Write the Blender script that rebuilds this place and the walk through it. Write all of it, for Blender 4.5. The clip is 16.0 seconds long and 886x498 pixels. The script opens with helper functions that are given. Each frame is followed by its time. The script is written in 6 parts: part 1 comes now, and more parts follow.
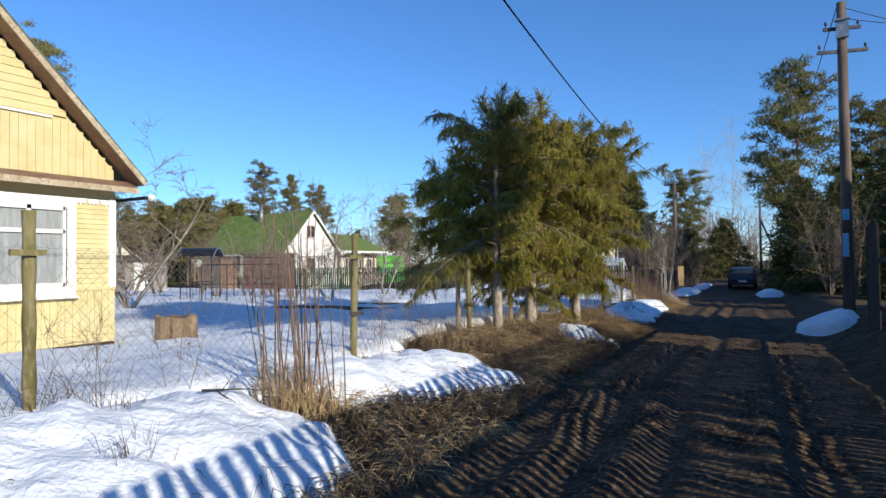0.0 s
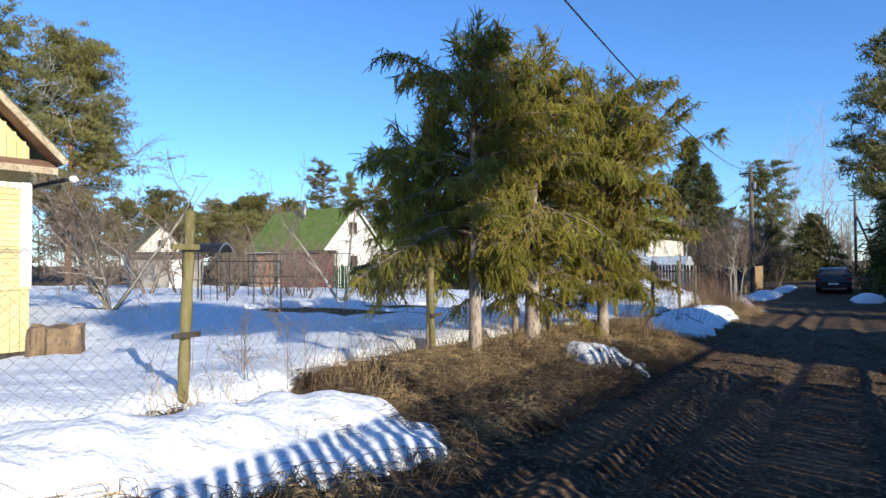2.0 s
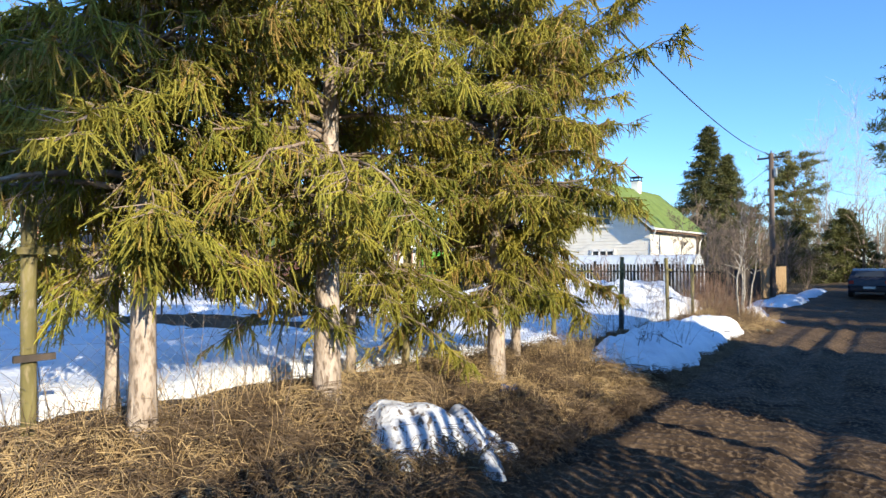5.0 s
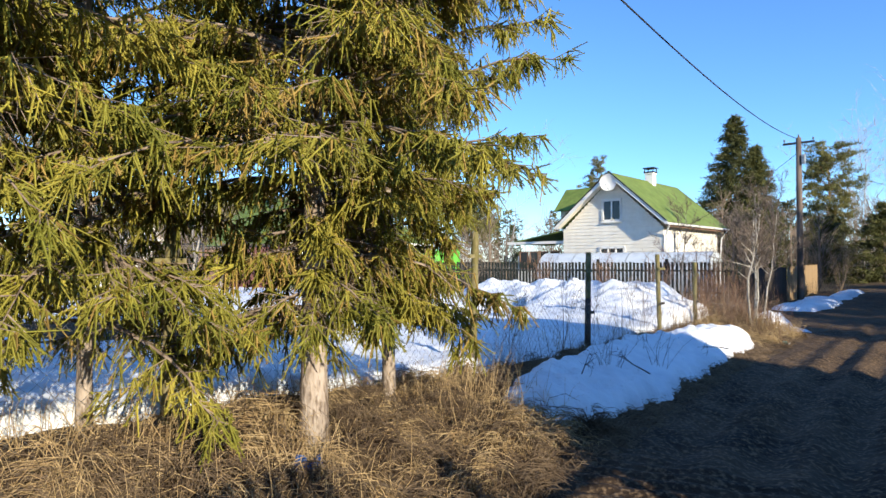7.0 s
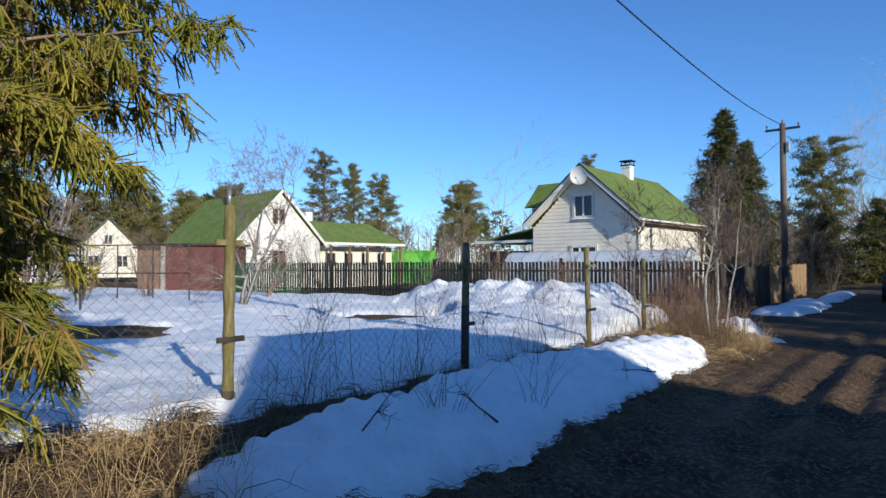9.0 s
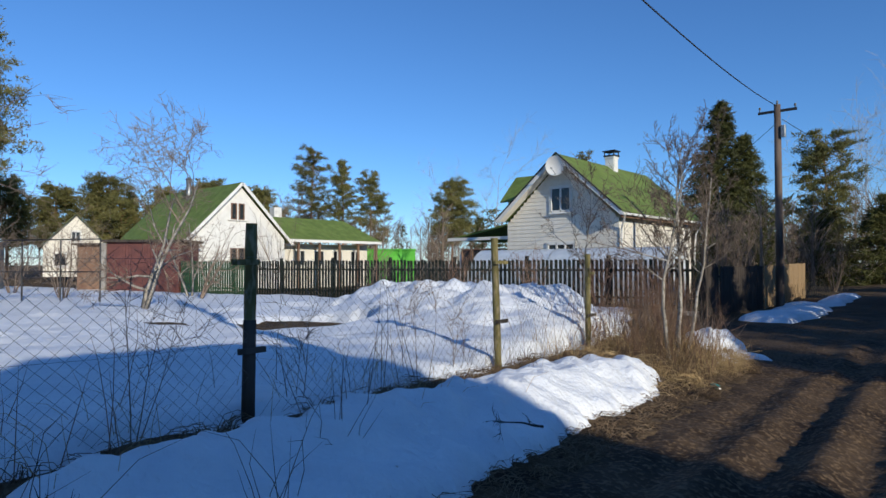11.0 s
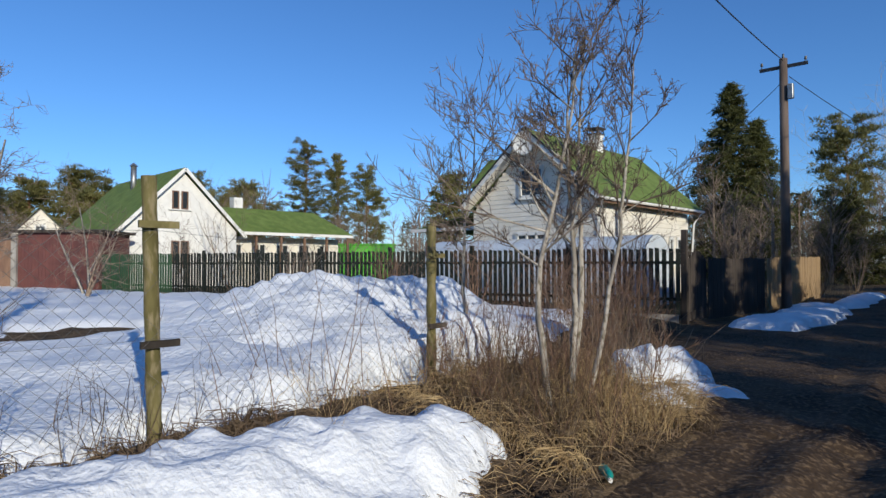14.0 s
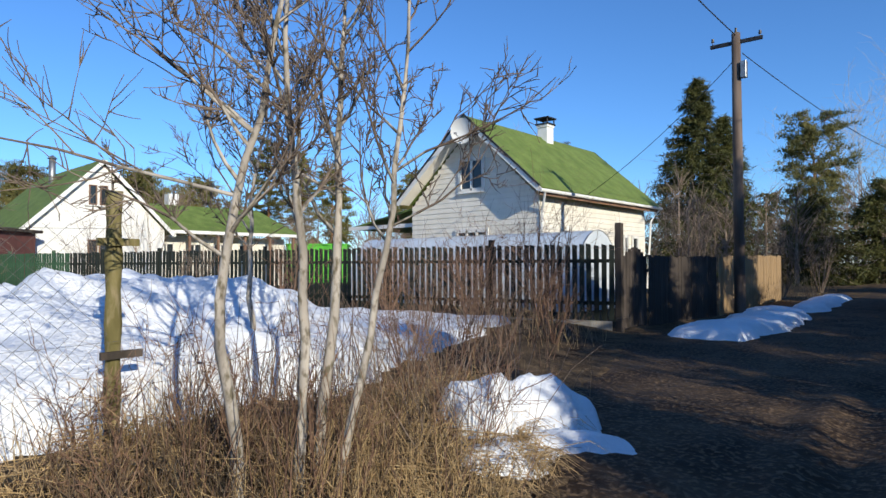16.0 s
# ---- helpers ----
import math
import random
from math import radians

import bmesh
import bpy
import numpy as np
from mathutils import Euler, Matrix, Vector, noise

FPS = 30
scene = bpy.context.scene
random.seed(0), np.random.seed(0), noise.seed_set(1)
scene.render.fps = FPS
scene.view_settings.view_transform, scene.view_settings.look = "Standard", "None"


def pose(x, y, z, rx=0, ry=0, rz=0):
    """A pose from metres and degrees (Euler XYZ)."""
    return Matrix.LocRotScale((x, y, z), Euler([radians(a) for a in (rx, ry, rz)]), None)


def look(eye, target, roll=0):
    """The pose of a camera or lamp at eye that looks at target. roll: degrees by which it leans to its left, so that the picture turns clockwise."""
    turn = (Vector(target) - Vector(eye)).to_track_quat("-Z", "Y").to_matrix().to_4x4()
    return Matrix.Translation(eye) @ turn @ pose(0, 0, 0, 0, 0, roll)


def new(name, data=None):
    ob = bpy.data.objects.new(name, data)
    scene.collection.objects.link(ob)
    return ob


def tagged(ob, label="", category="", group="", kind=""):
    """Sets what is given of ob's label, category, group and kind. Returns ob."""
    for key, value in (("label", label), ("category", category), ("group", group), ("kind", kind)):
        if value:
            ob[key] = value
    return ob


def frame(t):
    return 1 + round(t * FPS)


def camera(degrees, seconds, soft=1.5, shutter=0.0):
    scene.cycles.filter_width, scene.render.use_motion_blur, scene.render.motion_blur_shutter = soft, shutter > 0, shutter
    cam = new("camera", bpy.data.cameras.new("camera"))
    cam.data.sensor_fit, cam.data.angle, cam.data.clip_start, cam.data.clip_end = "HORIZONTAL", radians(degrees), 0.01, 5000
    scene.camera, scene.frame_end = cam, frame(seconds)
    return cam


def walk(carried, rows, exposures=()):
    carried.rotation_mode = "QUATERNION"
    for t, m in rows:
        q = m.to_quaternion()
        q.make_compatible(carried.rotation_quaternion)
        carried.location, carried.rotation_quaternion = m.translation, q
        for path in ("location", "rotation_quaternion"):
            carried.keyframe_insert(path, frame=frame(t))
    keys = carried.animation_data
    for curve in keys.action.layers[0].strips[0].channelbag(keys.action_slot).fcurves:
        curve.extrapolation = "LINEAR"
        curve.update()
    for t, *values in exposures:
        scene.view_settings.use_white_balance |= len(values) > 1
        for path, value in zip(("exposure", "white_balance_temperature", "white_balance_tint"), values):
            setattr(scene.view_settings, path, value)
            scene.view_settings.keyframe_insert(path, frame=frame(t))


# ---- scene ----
cam = camera(72.1, 16.0)
STOPS = [(0.0, 0.12, 5600), (1.5, 0.3, 5650), (3.0, 0.68, 5750), (5.5, 0.92, 5950), (7.0, 0.75, 5900), (8.0, 0.5, 5750), (9.0, 0.04, 5550), (12.5, -0.3, 5550), (14.5, -0.28, 5550), (16.0, 0.08, 5600)]
ROWS = [
    (0.0, 1.743, -5.116, 1.139, 30.54, 1.38, 0.66),
    (0.5, 1.686, -4.285, 1.126, 31.13, 1.37, 0.47),
    (1.0, 1.614, -3.410, 1.122, 34.16, 1.31, 0.42),
    (1.5, 1.530, -2.507, 1.123, 35.69, 1.34, 0.36),
    (2.0, 1.504, -1.587, 1.087, 37.07, 1.33, 0.41),
    (2.5, 1.456, -0.702, 1.065, 37.39, 1.42, 0.35),
    (3.0, 1.399, 0.157, 1.053, 38.29, 1.40, 0.26),
    (5.5, 0.906, 4.437, 0.995, 39.89, 1.15, -0.08),
    (6.0, 0.813, 5.249, 0.993, 41.31, 1.08, 0.02),
    (6.5, 0.723, 6.057, 0.989, 41.56, 1.14, 0.08),
    (7.0, 0.733, 6.859, 0.965, 41.85, 1.17, 0.13),
    (7.5, 0.743, 7.659, 0.941, 41.46, 1.39, 0.16),
    (8.0, 0.706, 8.508, 0.911, 41.64, 1.33, 0.21),
    (8.5, 0.634, 9.393, 0.879, 41.39, 1.36, 0.24),
    (9.0, 0.557, 10.274, 0.846, 41.79, 1.40, 0.29),
    (11.5, 0.026, 14.302, 0.749, 42.25, 1.36, 0.11),
    (12.0, -0.068, 15.090, 0.689, 42.94, 1.35, 0.14),
    (12.5, -0.168, 15.871, 0.628, 43.00, 1.33, 0.14),
    (13.0, -0.337, 16.696, 0.597, 43.86, 1.23, 0.12),
    (13.5, -0.503, 17.507, 0.567, 43.63, 1.27, 0.06),
    (14.0, -0.585, 18.216, 0.557, 43.57, 1.29, 0.11),
    (14.5, -0.650, 18.905, 0.549, 43.08, 1.45, 0.14),
    (15.0, -0.707, 19.606, 0.562, 43.08, 1.45, 0.20),
    (15.5, -0.758, 20.302, 0.546, 42.15, 1.43, 0.21),
    (16.0, -0.803, 20.998, 0.484, 41.65, 1.46, 0.19),
]
walk(cam, [(t, pose(x, y, z, 90 + pitch, roll, yaw)) for t, x, y, z, yaw, pitch, roll in ROWS],
     exposures=[(t, stops, kelvin, 10) for t, stops, kelvin in STOPS])
# world, sun and exposure
SUN_ELEV, SUN_FROM = radians(20.0), Vector((0.951, -0.309, 0.0))
world = bpy.data.worlds.new("World")
scene.world = world
world.use_nodes = True
wn = world.node_tree.nodes
sky = wn.new("ShaderNodeTexSky")
sky.sky_type = "NISHITA"
sky.sun_disc = False
sky.sun_elevation = SUN_ELEV
sky.sun_rotation = math.atan2(SUN_FROM.x, SUN_FROM.y)
sky.altitude, sky.air_density, sky.dust_density, sky.ozone_density = 0, 1.0, 0.0, 6.5
world.node_tree.links.new(sky.outputs[0], wn["Background"].inputs[0])
wn["Background"].inputs[1].default_value = 0.15
sun_data = bpy.data.lights.new("sun", "SUN")
sun_data.energy, sun_data.angle, sun_data.color = 5.0, radians(0.55), (1.0, 0.85, 0.61)
sun = new("sun", sun_data)
sun.matrix_world = look((0, 0, 0), -Vector((SUN_FROM.x * math.cos(SUN_ELEV), SUN_FROM.y * math.cos(SUN_ELEV), math.sin(SUN_ELEV))))

# ---- materials ----


def mat(name, c1, c2, scale=8.0, rough=0.8, bump=0.3, c3=None, metal=0.0, stretch=(1, 1, 1), vary=0.0, fine=40.0, dist=0.01, glow=0.0, spec=0.4, spot=(0.5, 0.66)):
    """Two-tone noise surface with a second, finer grain, object-to-object variation and relief."""
    m = bpy.data.materials.new(name)
    m.use_nodes = True
    n, l = m.node_tree.nodes, m.node_tree.links
    b = n["Principled BSDF"]
    b.inputs["Roughness"].default_value, b.inputs["Metallic"].default_value = rough, metal
    b.inputs["Specular IOR Level"].default_value = spec
    tc = n.new("ShaderNodeTexCoord")
    mp = n.new("ShaderNodeMapping")
    mp.inputs["Scale"].default_value = stretch
    l.new(tc.outputs["Object"], mp.inputs[0])
    n1 = n.new("ShaderNodeTexNoise")
    n1.inputs["Scale"].default_value, n1.inputs["Detail"].default_value = scale, 6
    n2 = n.new("ShaderNodeTexNoise")
    n2.inputs["Scale"].default_value, n2.inputs["Detail"].default_value = fine, 4
    l.new(mp.outputs[0], n1.inputs[0])
    l.new(mp.outputs[0], n2.inputs[0])
    ramp = n.new("ShaderNodeValToRGB")
    ramp.color_ramp.elements[0].position, ramp.color_ramp.elements[1].position = 0.35, 0.68
    ramp.color_ramp.elements[0].color, ramp.color_ramp.elements[1].color = (*c1, 1), (*c2, 1)
    l.new(n1.outputs[0], ramp.inputs[0])
    out = ramp.outputs[0]
    if c3:
        mix = n.new("ShaderNodeMix")
        mix.data_type = "RGBA"
        r2 = n.new("ShaderNodeValToRGB")
        r2.color_ramp.elements[0].position, r2.color_ramp.elements[1].position = spot
        l.new(n2.outputs[0], r2.inputs[0])
        l.new(r2.outputs[0], mix.inputs[0])
        l.new(out, mix.inputs[6])
        mix.inputs[7].default_value = (*c3, 1)
        out = mix.outputs[2]
    if vary:
        oi = n.new("ShaderNodeObjectInfo")
        geo = n.new("ShaderNodeNewGeometry")
        add = n.new("ShaderNodeMath")
        l.new(oi.outputs["Random"], add.inputs[0])
        l.new(geo.outputs["Random Per Island"], add.inputs[1])
        mr = n.new("ShaderNodeMapRange")
        mr.inputs[2].default_value = 2.0
        mr.inputs[3].default_value, mr.inputs[4].default_value = 1 - vary, 1 + vary
        l.new(add.outputs[0], mr.inputs[0])
        hsv = n.new("ShaderNodeHueSaturation")
        l.new(mr.outputs[0], hsv.inputs["Value"])
        l.new(out, hsv.inputs["Color"])
        out = hsv.outputs[0]
    l.new(out, b.inputs["Base Color"])
    if glow:  # thin leaves let light through
        tr = n.new("ShaderNodeBsdfTranslucent")
        l.new(out, tr.inputs[0])
        ms = n.new("ShaderNodeMixShader")
        ms.inputs[0].default_value = glow
        l.new(b.outputs[0], ms.inputs[1])
        l.new(tr.outputs[0], ms.inputs[2])
        l.new(ms.outputs[0], n["Material Output"].inputs[0])
    if bump:
        bp = n.new("ShaderNodeBump")
        bp.inputs["Strength"].default_value, bp.inputs["Distance"].default_value = bump, dist
        sm = n.new("ShaderNodeMath")
        l.new(n1.outputs[0], sm.inputs[0])
        l.new(n2.outputs[0], sm.inputs[1])
        l.new(sm.outputs[0], bp.inputs["Height"])
        l.new(bp.outputs[0], b.inputs["Normal"])
    return m


M_GRASS = mat("dry_grass_soil", (0.04, 0.028, 0.018), (0.14, 0.098, 0.056), 3.0, 0.95, 0.8, (0.19, 0.135, 0.08), fine=30, dist=0.04, spec=0.1)
M_MUD = mat("mud", (0.027, 0.0170, 0.0098), (0.088, 0.058, 0.033), 1.6, 0.85, 0.9, (0.17, 0.115, 0.065), fine=22, dist=0.02, spec=0.2)
M_SNOW = mat("old_snow", (0.77, 0.79, 0.82), (0.87, 0.88, 0.89), 2.6, 0.6, 0.7, (0.46, 0.42, 0.37), fine=20, dist=0.04, spec=0.3, spot=(0.7, 0.8))
M_DIRTY = mat("dirty_snow", (0.5, 0.5, 0.5), (0.74, 0.76, 0.79), 5.0, 0.7, 1.0, (0.12, 0.09, 0.065), fine=17, dist=0.03, spot=(0.54, 0.62))
M_NEEDLE = mat("spruce_needles", (0.19, 0.195, 0.026), (0.46, 0.39, 0.06), 1.6, 0.6, 0, vary=0.45, spec=0.25, glow=0.22)
M_NEEDLE_OLD = mat("rusty_needles", (0.24, 0.16, 0.04), (0.40, 0.28, 0.08), 1.5, 0.7, 0, vary=0.4, spec=0.2, glow=0.2)
M_PINE = mat("pine_needles", (0.13, 0.13, 0.04), (0.27, 0.24, 0.08), 0.8, 0.6, 0, vary=0.4, spec=0.25, glow=0.25)
M_FIR = mat("dark_spruce_needles", (0.055, 0.06, 0.017), (0.125, 0.122, 0.035), 0.8, 0.65, 0, vary=0.35, spec=0.2)
M_BARK = mat("grey_bark", (0.33, 0.26, 0.2), (0.52, 0.44, 0.36), 7, 0.95, 0.9, (0.2, 0.15, 0.11), stretch=(1, 1, 0.35), fine=35, dist=0.02, spec=0.1)
M_TWIG = mat("bare_twig", (0.18, 0.135, 0.10), (0.36, 0.28, 0.21), 9, 0.9, 0.2, vary=0.2, spec=0.1)
M_ROWAN = mat("pale_bark", (0.27, 0.24, 0.20), (0.52, 0.47, 0.40), 6, 0.85, 0.5, (0.14, 0.12, 0.08), stretch=(1, 1, 0.5), fine=30, dist=0.008, spec=0.15)
M_TWIG_DARK = mat("dark_bare_twig", (0.11, 0.085, 0.066), (0.25, 0.195, 0.15), 9, 0.9, 0.2, vary=0.2, spec=0.1)
M_WORN = mat("worn_beige_paint", (0.40, 0.31, 0.19), (0.56, 0.46, 0.31), 4, 0.8, 0.3, (0.28, 0.2, 0.12), fine=22)
M_REDTWIG = mat("red_brown_twig", (0.17, 0.10, 0.065), (0.33, 0.21, 0.135), 9, 0.85, 0.1, vary=0.25, spec=0.15)
M_STRAW = mat("dry_straw", (0.34, 0.23, 0.11), (0.58, 0.43, 0.22), 5, 0.85, 0, vary=0.35, spec=0.15)
M_STRAW_DARK = mat("matted_straw", (0.105, 0.072, 0.045), (0.27, 0.195, 0.12), 4, 0.9, 0, vary=0.4, spec=0.1)
M_PINEBARK = mat("pine_bark", (0.20, 0.10, 0.05), (0.40, 0.22, 0.12), 5, 0.95, 0.6, fine=20, spec=0.1)
M_BIRCH = mat("birch_bark", (0.5, 0.47, 0.43), (0.7, 0.67, 0.62), 5, 0.8, 0.2, (0.1, 0.09, 0.08), fine=12, spec=0.2)
M_POST = mat("mossy_post", (0.115, 0.1, 0.038), (0.24, 0.205, 0.085), 6, 0.9, 0.9, (0.26, 0.215, 0.12), stretch=(1, 1, 0.3), fine=25, dist=0.01, spec=0.15)
# dark timber tone; on gate and board fence it includes their shade
M_DARKWOOD = mat("dark_and_shaded_wood", (0.035, 0.03, 0.025), (0.10, 0.08, 0.065), 5, 0.9, 0.5, stretch=(1, 1, 0.2), fine=30, vary=0.25, spec=0.15)
M_POLE = mat("tarred_pole", (0.09, 0.065, 0.05), (0.21, 0.16, 0.125), 4, 0.85, 0.5, stretch=(1, 1, 0.15), fine=30, spec=0.2)
M_YELLOW = mat("yellow_paint", (0.60, 0.49, 0.22), (0.70, 0.59, 0.30), 2.5, 0.75, 0.25, (0.62, 0.53, 0.30), vary=0.06, fine=18, spec=0.3)
M_WHITE = mat("white_paint", (0.75, 0.73, 0.67), (0.84, 0.82, 0.76), 3, 0.6, 0.15, fine=25)
M_CREAM = mat("cream_siding", (0.74, 0.69, 0.58), (0.83, 0.78, 0.67), 2, 0.55, 0.1, vary=0.03, fine=20)
M_BROWN = mat("brown_board", (0.17, 0.095, 0.06), (0.26, 0.16, 0.10), 4, 0.8, 0.3, stretch=(1, 1, 0.4), fine=25)
M_GREENROOF = mat("green_roofing", (0.11, 0.165, 0.026), (0.185, 0.25, 0.05), 2.0, 0.75, 0.3, (0.13, 0.155, 0.035), vary=0.05, fine=15)
M_MOSSROOF = mat("mossy_slate", (0.07, 0.085, 0.045), (0.17, 0.18, 0.10), 4.0, 0.9, 0.5, fine=20)
M_DARKMETAL = mat("dark_metal", (0.03, 0.03, 0.032), (0.07, 0.068, 0.065), 6, 0.5, 0.1, metal=0.6, fine=30)
M_WIRE = mat("dull_old_wire", (0.10, 0.095, 0.085), (0.20, 0.19, 0.175), 8, 0.6, 0.1, metal=0.3, fine=30)
M_GALV = mat("galvanised", (0.28, 0.28, 0.27), (0.45, 0.45, 0.44), 8, 0.45, 0.1, metal=0.8, fine=30)
M_REDBROWN = mat("red_brown_shed", (0.105, 0.04, 0.034), (0.155, 0.058, 0.046), 3, 0.7, 0.2, fine=20, vary=0.06)
M_FENCE = mat("picket_shaded_green", (0.014, 0.018, 0.015), (0.04, 0.045, 0.036), 5, 0.8, 0.3, stretch=(1, 1, 0.2), vary=0.3, fine=30, spec=0.12)
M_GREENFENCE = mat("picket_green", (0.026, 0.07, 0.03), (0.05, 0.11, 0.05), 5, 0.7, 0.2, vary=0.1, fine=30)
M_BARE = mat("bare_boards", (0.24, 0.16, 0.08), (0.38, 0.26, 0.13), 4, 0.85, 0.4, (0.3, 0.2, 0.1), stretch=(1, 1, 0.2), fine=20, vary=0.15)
M_LIME = mat("lime_green_panel", (0.12, 0.48, 0.03), (0.16, 0.58, 0.05), 2, 0.5, 0.1, fine=20)
M_STUMP = mat("split_stump", (0.10, 0.065, 0.04), (0.32, 0.22, 0.12), 6, 0.9, 0.8, (0.12, 0.08, 0.05), stretch=(1, 1, 0.3), fine=25, dist=0.02)
M_POLY = mat("milky_sheet", (0.55, 0.60, 0.64), (0.66, 0.70, 0.73), 3, 0.25, 0.1, fine=10)
M_RUBBER = mat("black_rubber", (0.015, 0.015, 0.016), (0.03, 0.03, 0.03), 10, 0.8, 0.1)
M_CAR = mat("dark_car_paint", (0.012, 0.014, 0.022), (0.018, 0.02, 0.03), 3, 0.22, 0.02)
M_LAMPRED = mat("red_lamp", (0.25, 0.01, 0.01), (0.3, 0.02, 0.015), 5, 0.2, 0)
M_BLUE = mat("blue_plastic", (0.02, 0.07, 0.22), (0.03, 0.1, 0.3), 5, 0.4, 0.1)
M_TEAL = mat("teal_plastic", (0.02, 0.3, 0.24), (0.04, 0.38, 0.3), 5, 0.3, 0.1)
M_SIGN = mat("blue_paper", (0.2, 0.42, 0.6), (0.3, 0.5, 0.66), 5, 0.7, 0.1)
M_OLDGREY = mat("weathered_grey_board", (0.22, 0.2, 0.17), (0.38, 0.35, 0.3), 5, 0.9, 0.4, stretch=(1, 1, 0.3), fine=25, vary=0.15)
M_GLASS = bpy.data.materials.new("window_glass")
M_GLASS.use_nodes = True
gb = M_GLASS.node_tree.nodes["Principled BSDF"]
gb.inputs["Base Color"].default_value = (0.03, 0.035, 0.04, 1)
gb.inputs["Roughness"].default_value = 0.06
gb.inputs["Specular IOR Level"].default_value = 0.6
M_CURTAIN = mat("net_curtain", (0.25, 0.26, 0.25), (0.36, 0.365, 0.345), 5, 0.9, 0.2, stretch=(3, 3, 0.4), fine=20)

# ---- mesh helpers ----


def mesh_np(name, verts, faces, material, smooth=False):
    """A mesh from arrays; faces all of one size."""
    verts, faces = np.asarray(verts, np.float32), np.asarray(faces, np.int32)
    me = bpy.data.meshes.new(name)
    k = faces.shape[1]
    me.vertices.add(len(verts))
    me.vertices.foreach_set("co", verts.ravel())
    me.loops.add(faces.size)
    me.loops.foreach_set("vertex_index", faces.ravel())
    me.polygons.add(len(faces))
    me.polygons.foreach_set("loop_start", np.arange(0, faces.size, k, dtype=np.int32))
    me.polygons.foreach_set("loop_total", np.full(len(faces), k, np.int32))
    me.update(calc_edges=True)
    me.validate()
    if smooth:
        me.polygons.foreach_set("use_smooth", np.ones(len(faces), bool))
    me.materials.append(material)
    return me


class MB:
    """Collects simple solids into one mesh."""

    def __init__(self):
        self.v, self.f = [], []

    def solid(self, pts, faces):
        o = len(self.v)
        self.v += [tuple(p) for p in pts]
        self.f += [tuple(i + o for i in f) for f in faces]
        return self

    def box(self, c, s, rz=0.0, m=None, bev=0.0):
        """A box of size s about c, turned by rz degrees; bev cuts its long edges."""
        x, y, z = s[0] / 2, s[1] / 2, s[2] / 2
        if bev:
            ring = [(-x + bev, -y), (x - bev, -y), (x, -y + bev), (x, y - bev), (x - bev, y), (-x + bev, y), (-x, y - bev), (-x, -y + bev)]
            pts = [(a, b, -z) for a, b in ring] + [(a, b, z) for a, b in ring]
            fs = [(i, (i + 1) % 8, 8 + (i + 1) % 8, 8 + i) for i in range(8)] + [tuple(range(7, -1, -1)), tuple(range(8, 16))]
        else:
            pts = [(a, b, d) for d in (-z, z) for a, b in ((-x, -y), (x, -y), (x, y), (-x, y))]
            fs = [(0, 1, 5, 4), (1, 2, 6, 5), (2, 3, 7, 6), (3, 0, 4, 7), (3, 2, 1, 0), (4, 5, 6, 7)]
        mm = Matrix.Translation(c) @ (m if m is not None else Matrix.Rotation(radians(rz), 4, "Z"))
        return self.solid([mm @ Vector(p) for p in pts], fs)

    def beam(self, a, b, w, h):
        """A rectangular bar from a to b."""
        a, b = Vector(a), Vector(b)
        d = b - a
        q = d.to_track_quat("X", "Z").to_matrix().to_4x4()
        return self.box((a + b) / 2, (d.length, w, h), m=q)

    def tube(self, pts, rads, n=6, cap=True):
        pts = [Vector(p) for p in pts]
        o = len(self.v)
        up = Vector((0.13, 0.31, 0.94))
        for i, p in enumerate(pts):
            d = (pts[min(i + 1, len(pts) - 1)] - pts[max(i - 1, 0)]).normalized()
            a = d.cross(up if abs(d.dot(up)) < 0.95 else Vector((1, 0, 0))).normalized()
            b = d.cross(a)
            r = float(rads[i] if hasattr(rads, "__len__") else rads)
            for k in range(n):
                w = 2 * math.pi * k / n
                self.v.append(tuple(p + r * (math.cos(w) * a + math.sin(w) * b)))
        for i in range(len(pts) - 1):
            for k in range(n):
                self.f.append((o + i * n + k, o + i * n + (k + 1) % n, o + (i + 1) * n + (k + 1) % n, o + (i + 1) * n + k))
        if cap:
            self.f.append(tuple(o + k for k in range(n - 1, -1, -1)))
            self.f.append(tuple(o + (len(pts) - 1) * n + k for k in range(n)))
        return self

    def mesh(self, name, material, smooth=False):
        me = bpy.data.meshes.new(name)
        me.from_pydata(self.v, [], self.f)
        me.update()
        if smooth:
            me.polygons.foreach_set("use_smooth", np.ones(len(me.polygons), bool))
        me.materials.append(material)
        return me


def part(name, mb, material, parent=None, label="", smooth=False, m=None):
    me = mb if isinstance(mb, bpy.types.Mesh) else mb.mesh(name, material, smooth)
    ob = new(name, me)
    if parent:
        ob.parent = parent
    if m is not None:
        ob.matrix_basis = m
    if label:
        ob["label"] = label
    return ob


def thing(name, m, label, category, group="", kind=""):
    ob = new(name)
    ob.empty_display_size = 0.2
    ob.matrix_basis = m
    return tagged(ob, label, category, group, kind)


# ---- the lie of the land ----
def lerp_y(y, ys, zs):
    return np.interp(y, ys, zs)


def road_left(y):
    return lerp_y(y, [-40, 0, 2.4, 5, 12, 17, 24, 27, 33, 38, 44, 60, 120], [1.6, -1.0, -1.4, -1.4, -1.8, -2.35, -2.7, -4.2, -6.2, -5.0, -4.2, -4.5, -9])


def road_right(y):
    return lerp_y(y, [-40, 0, 26, 44, 120], [5.2, 2.6, 0.9, -0.2, -5.0])


def fence_x(y):
    return -3.32 - 0.064 * np.asarray(y, float)


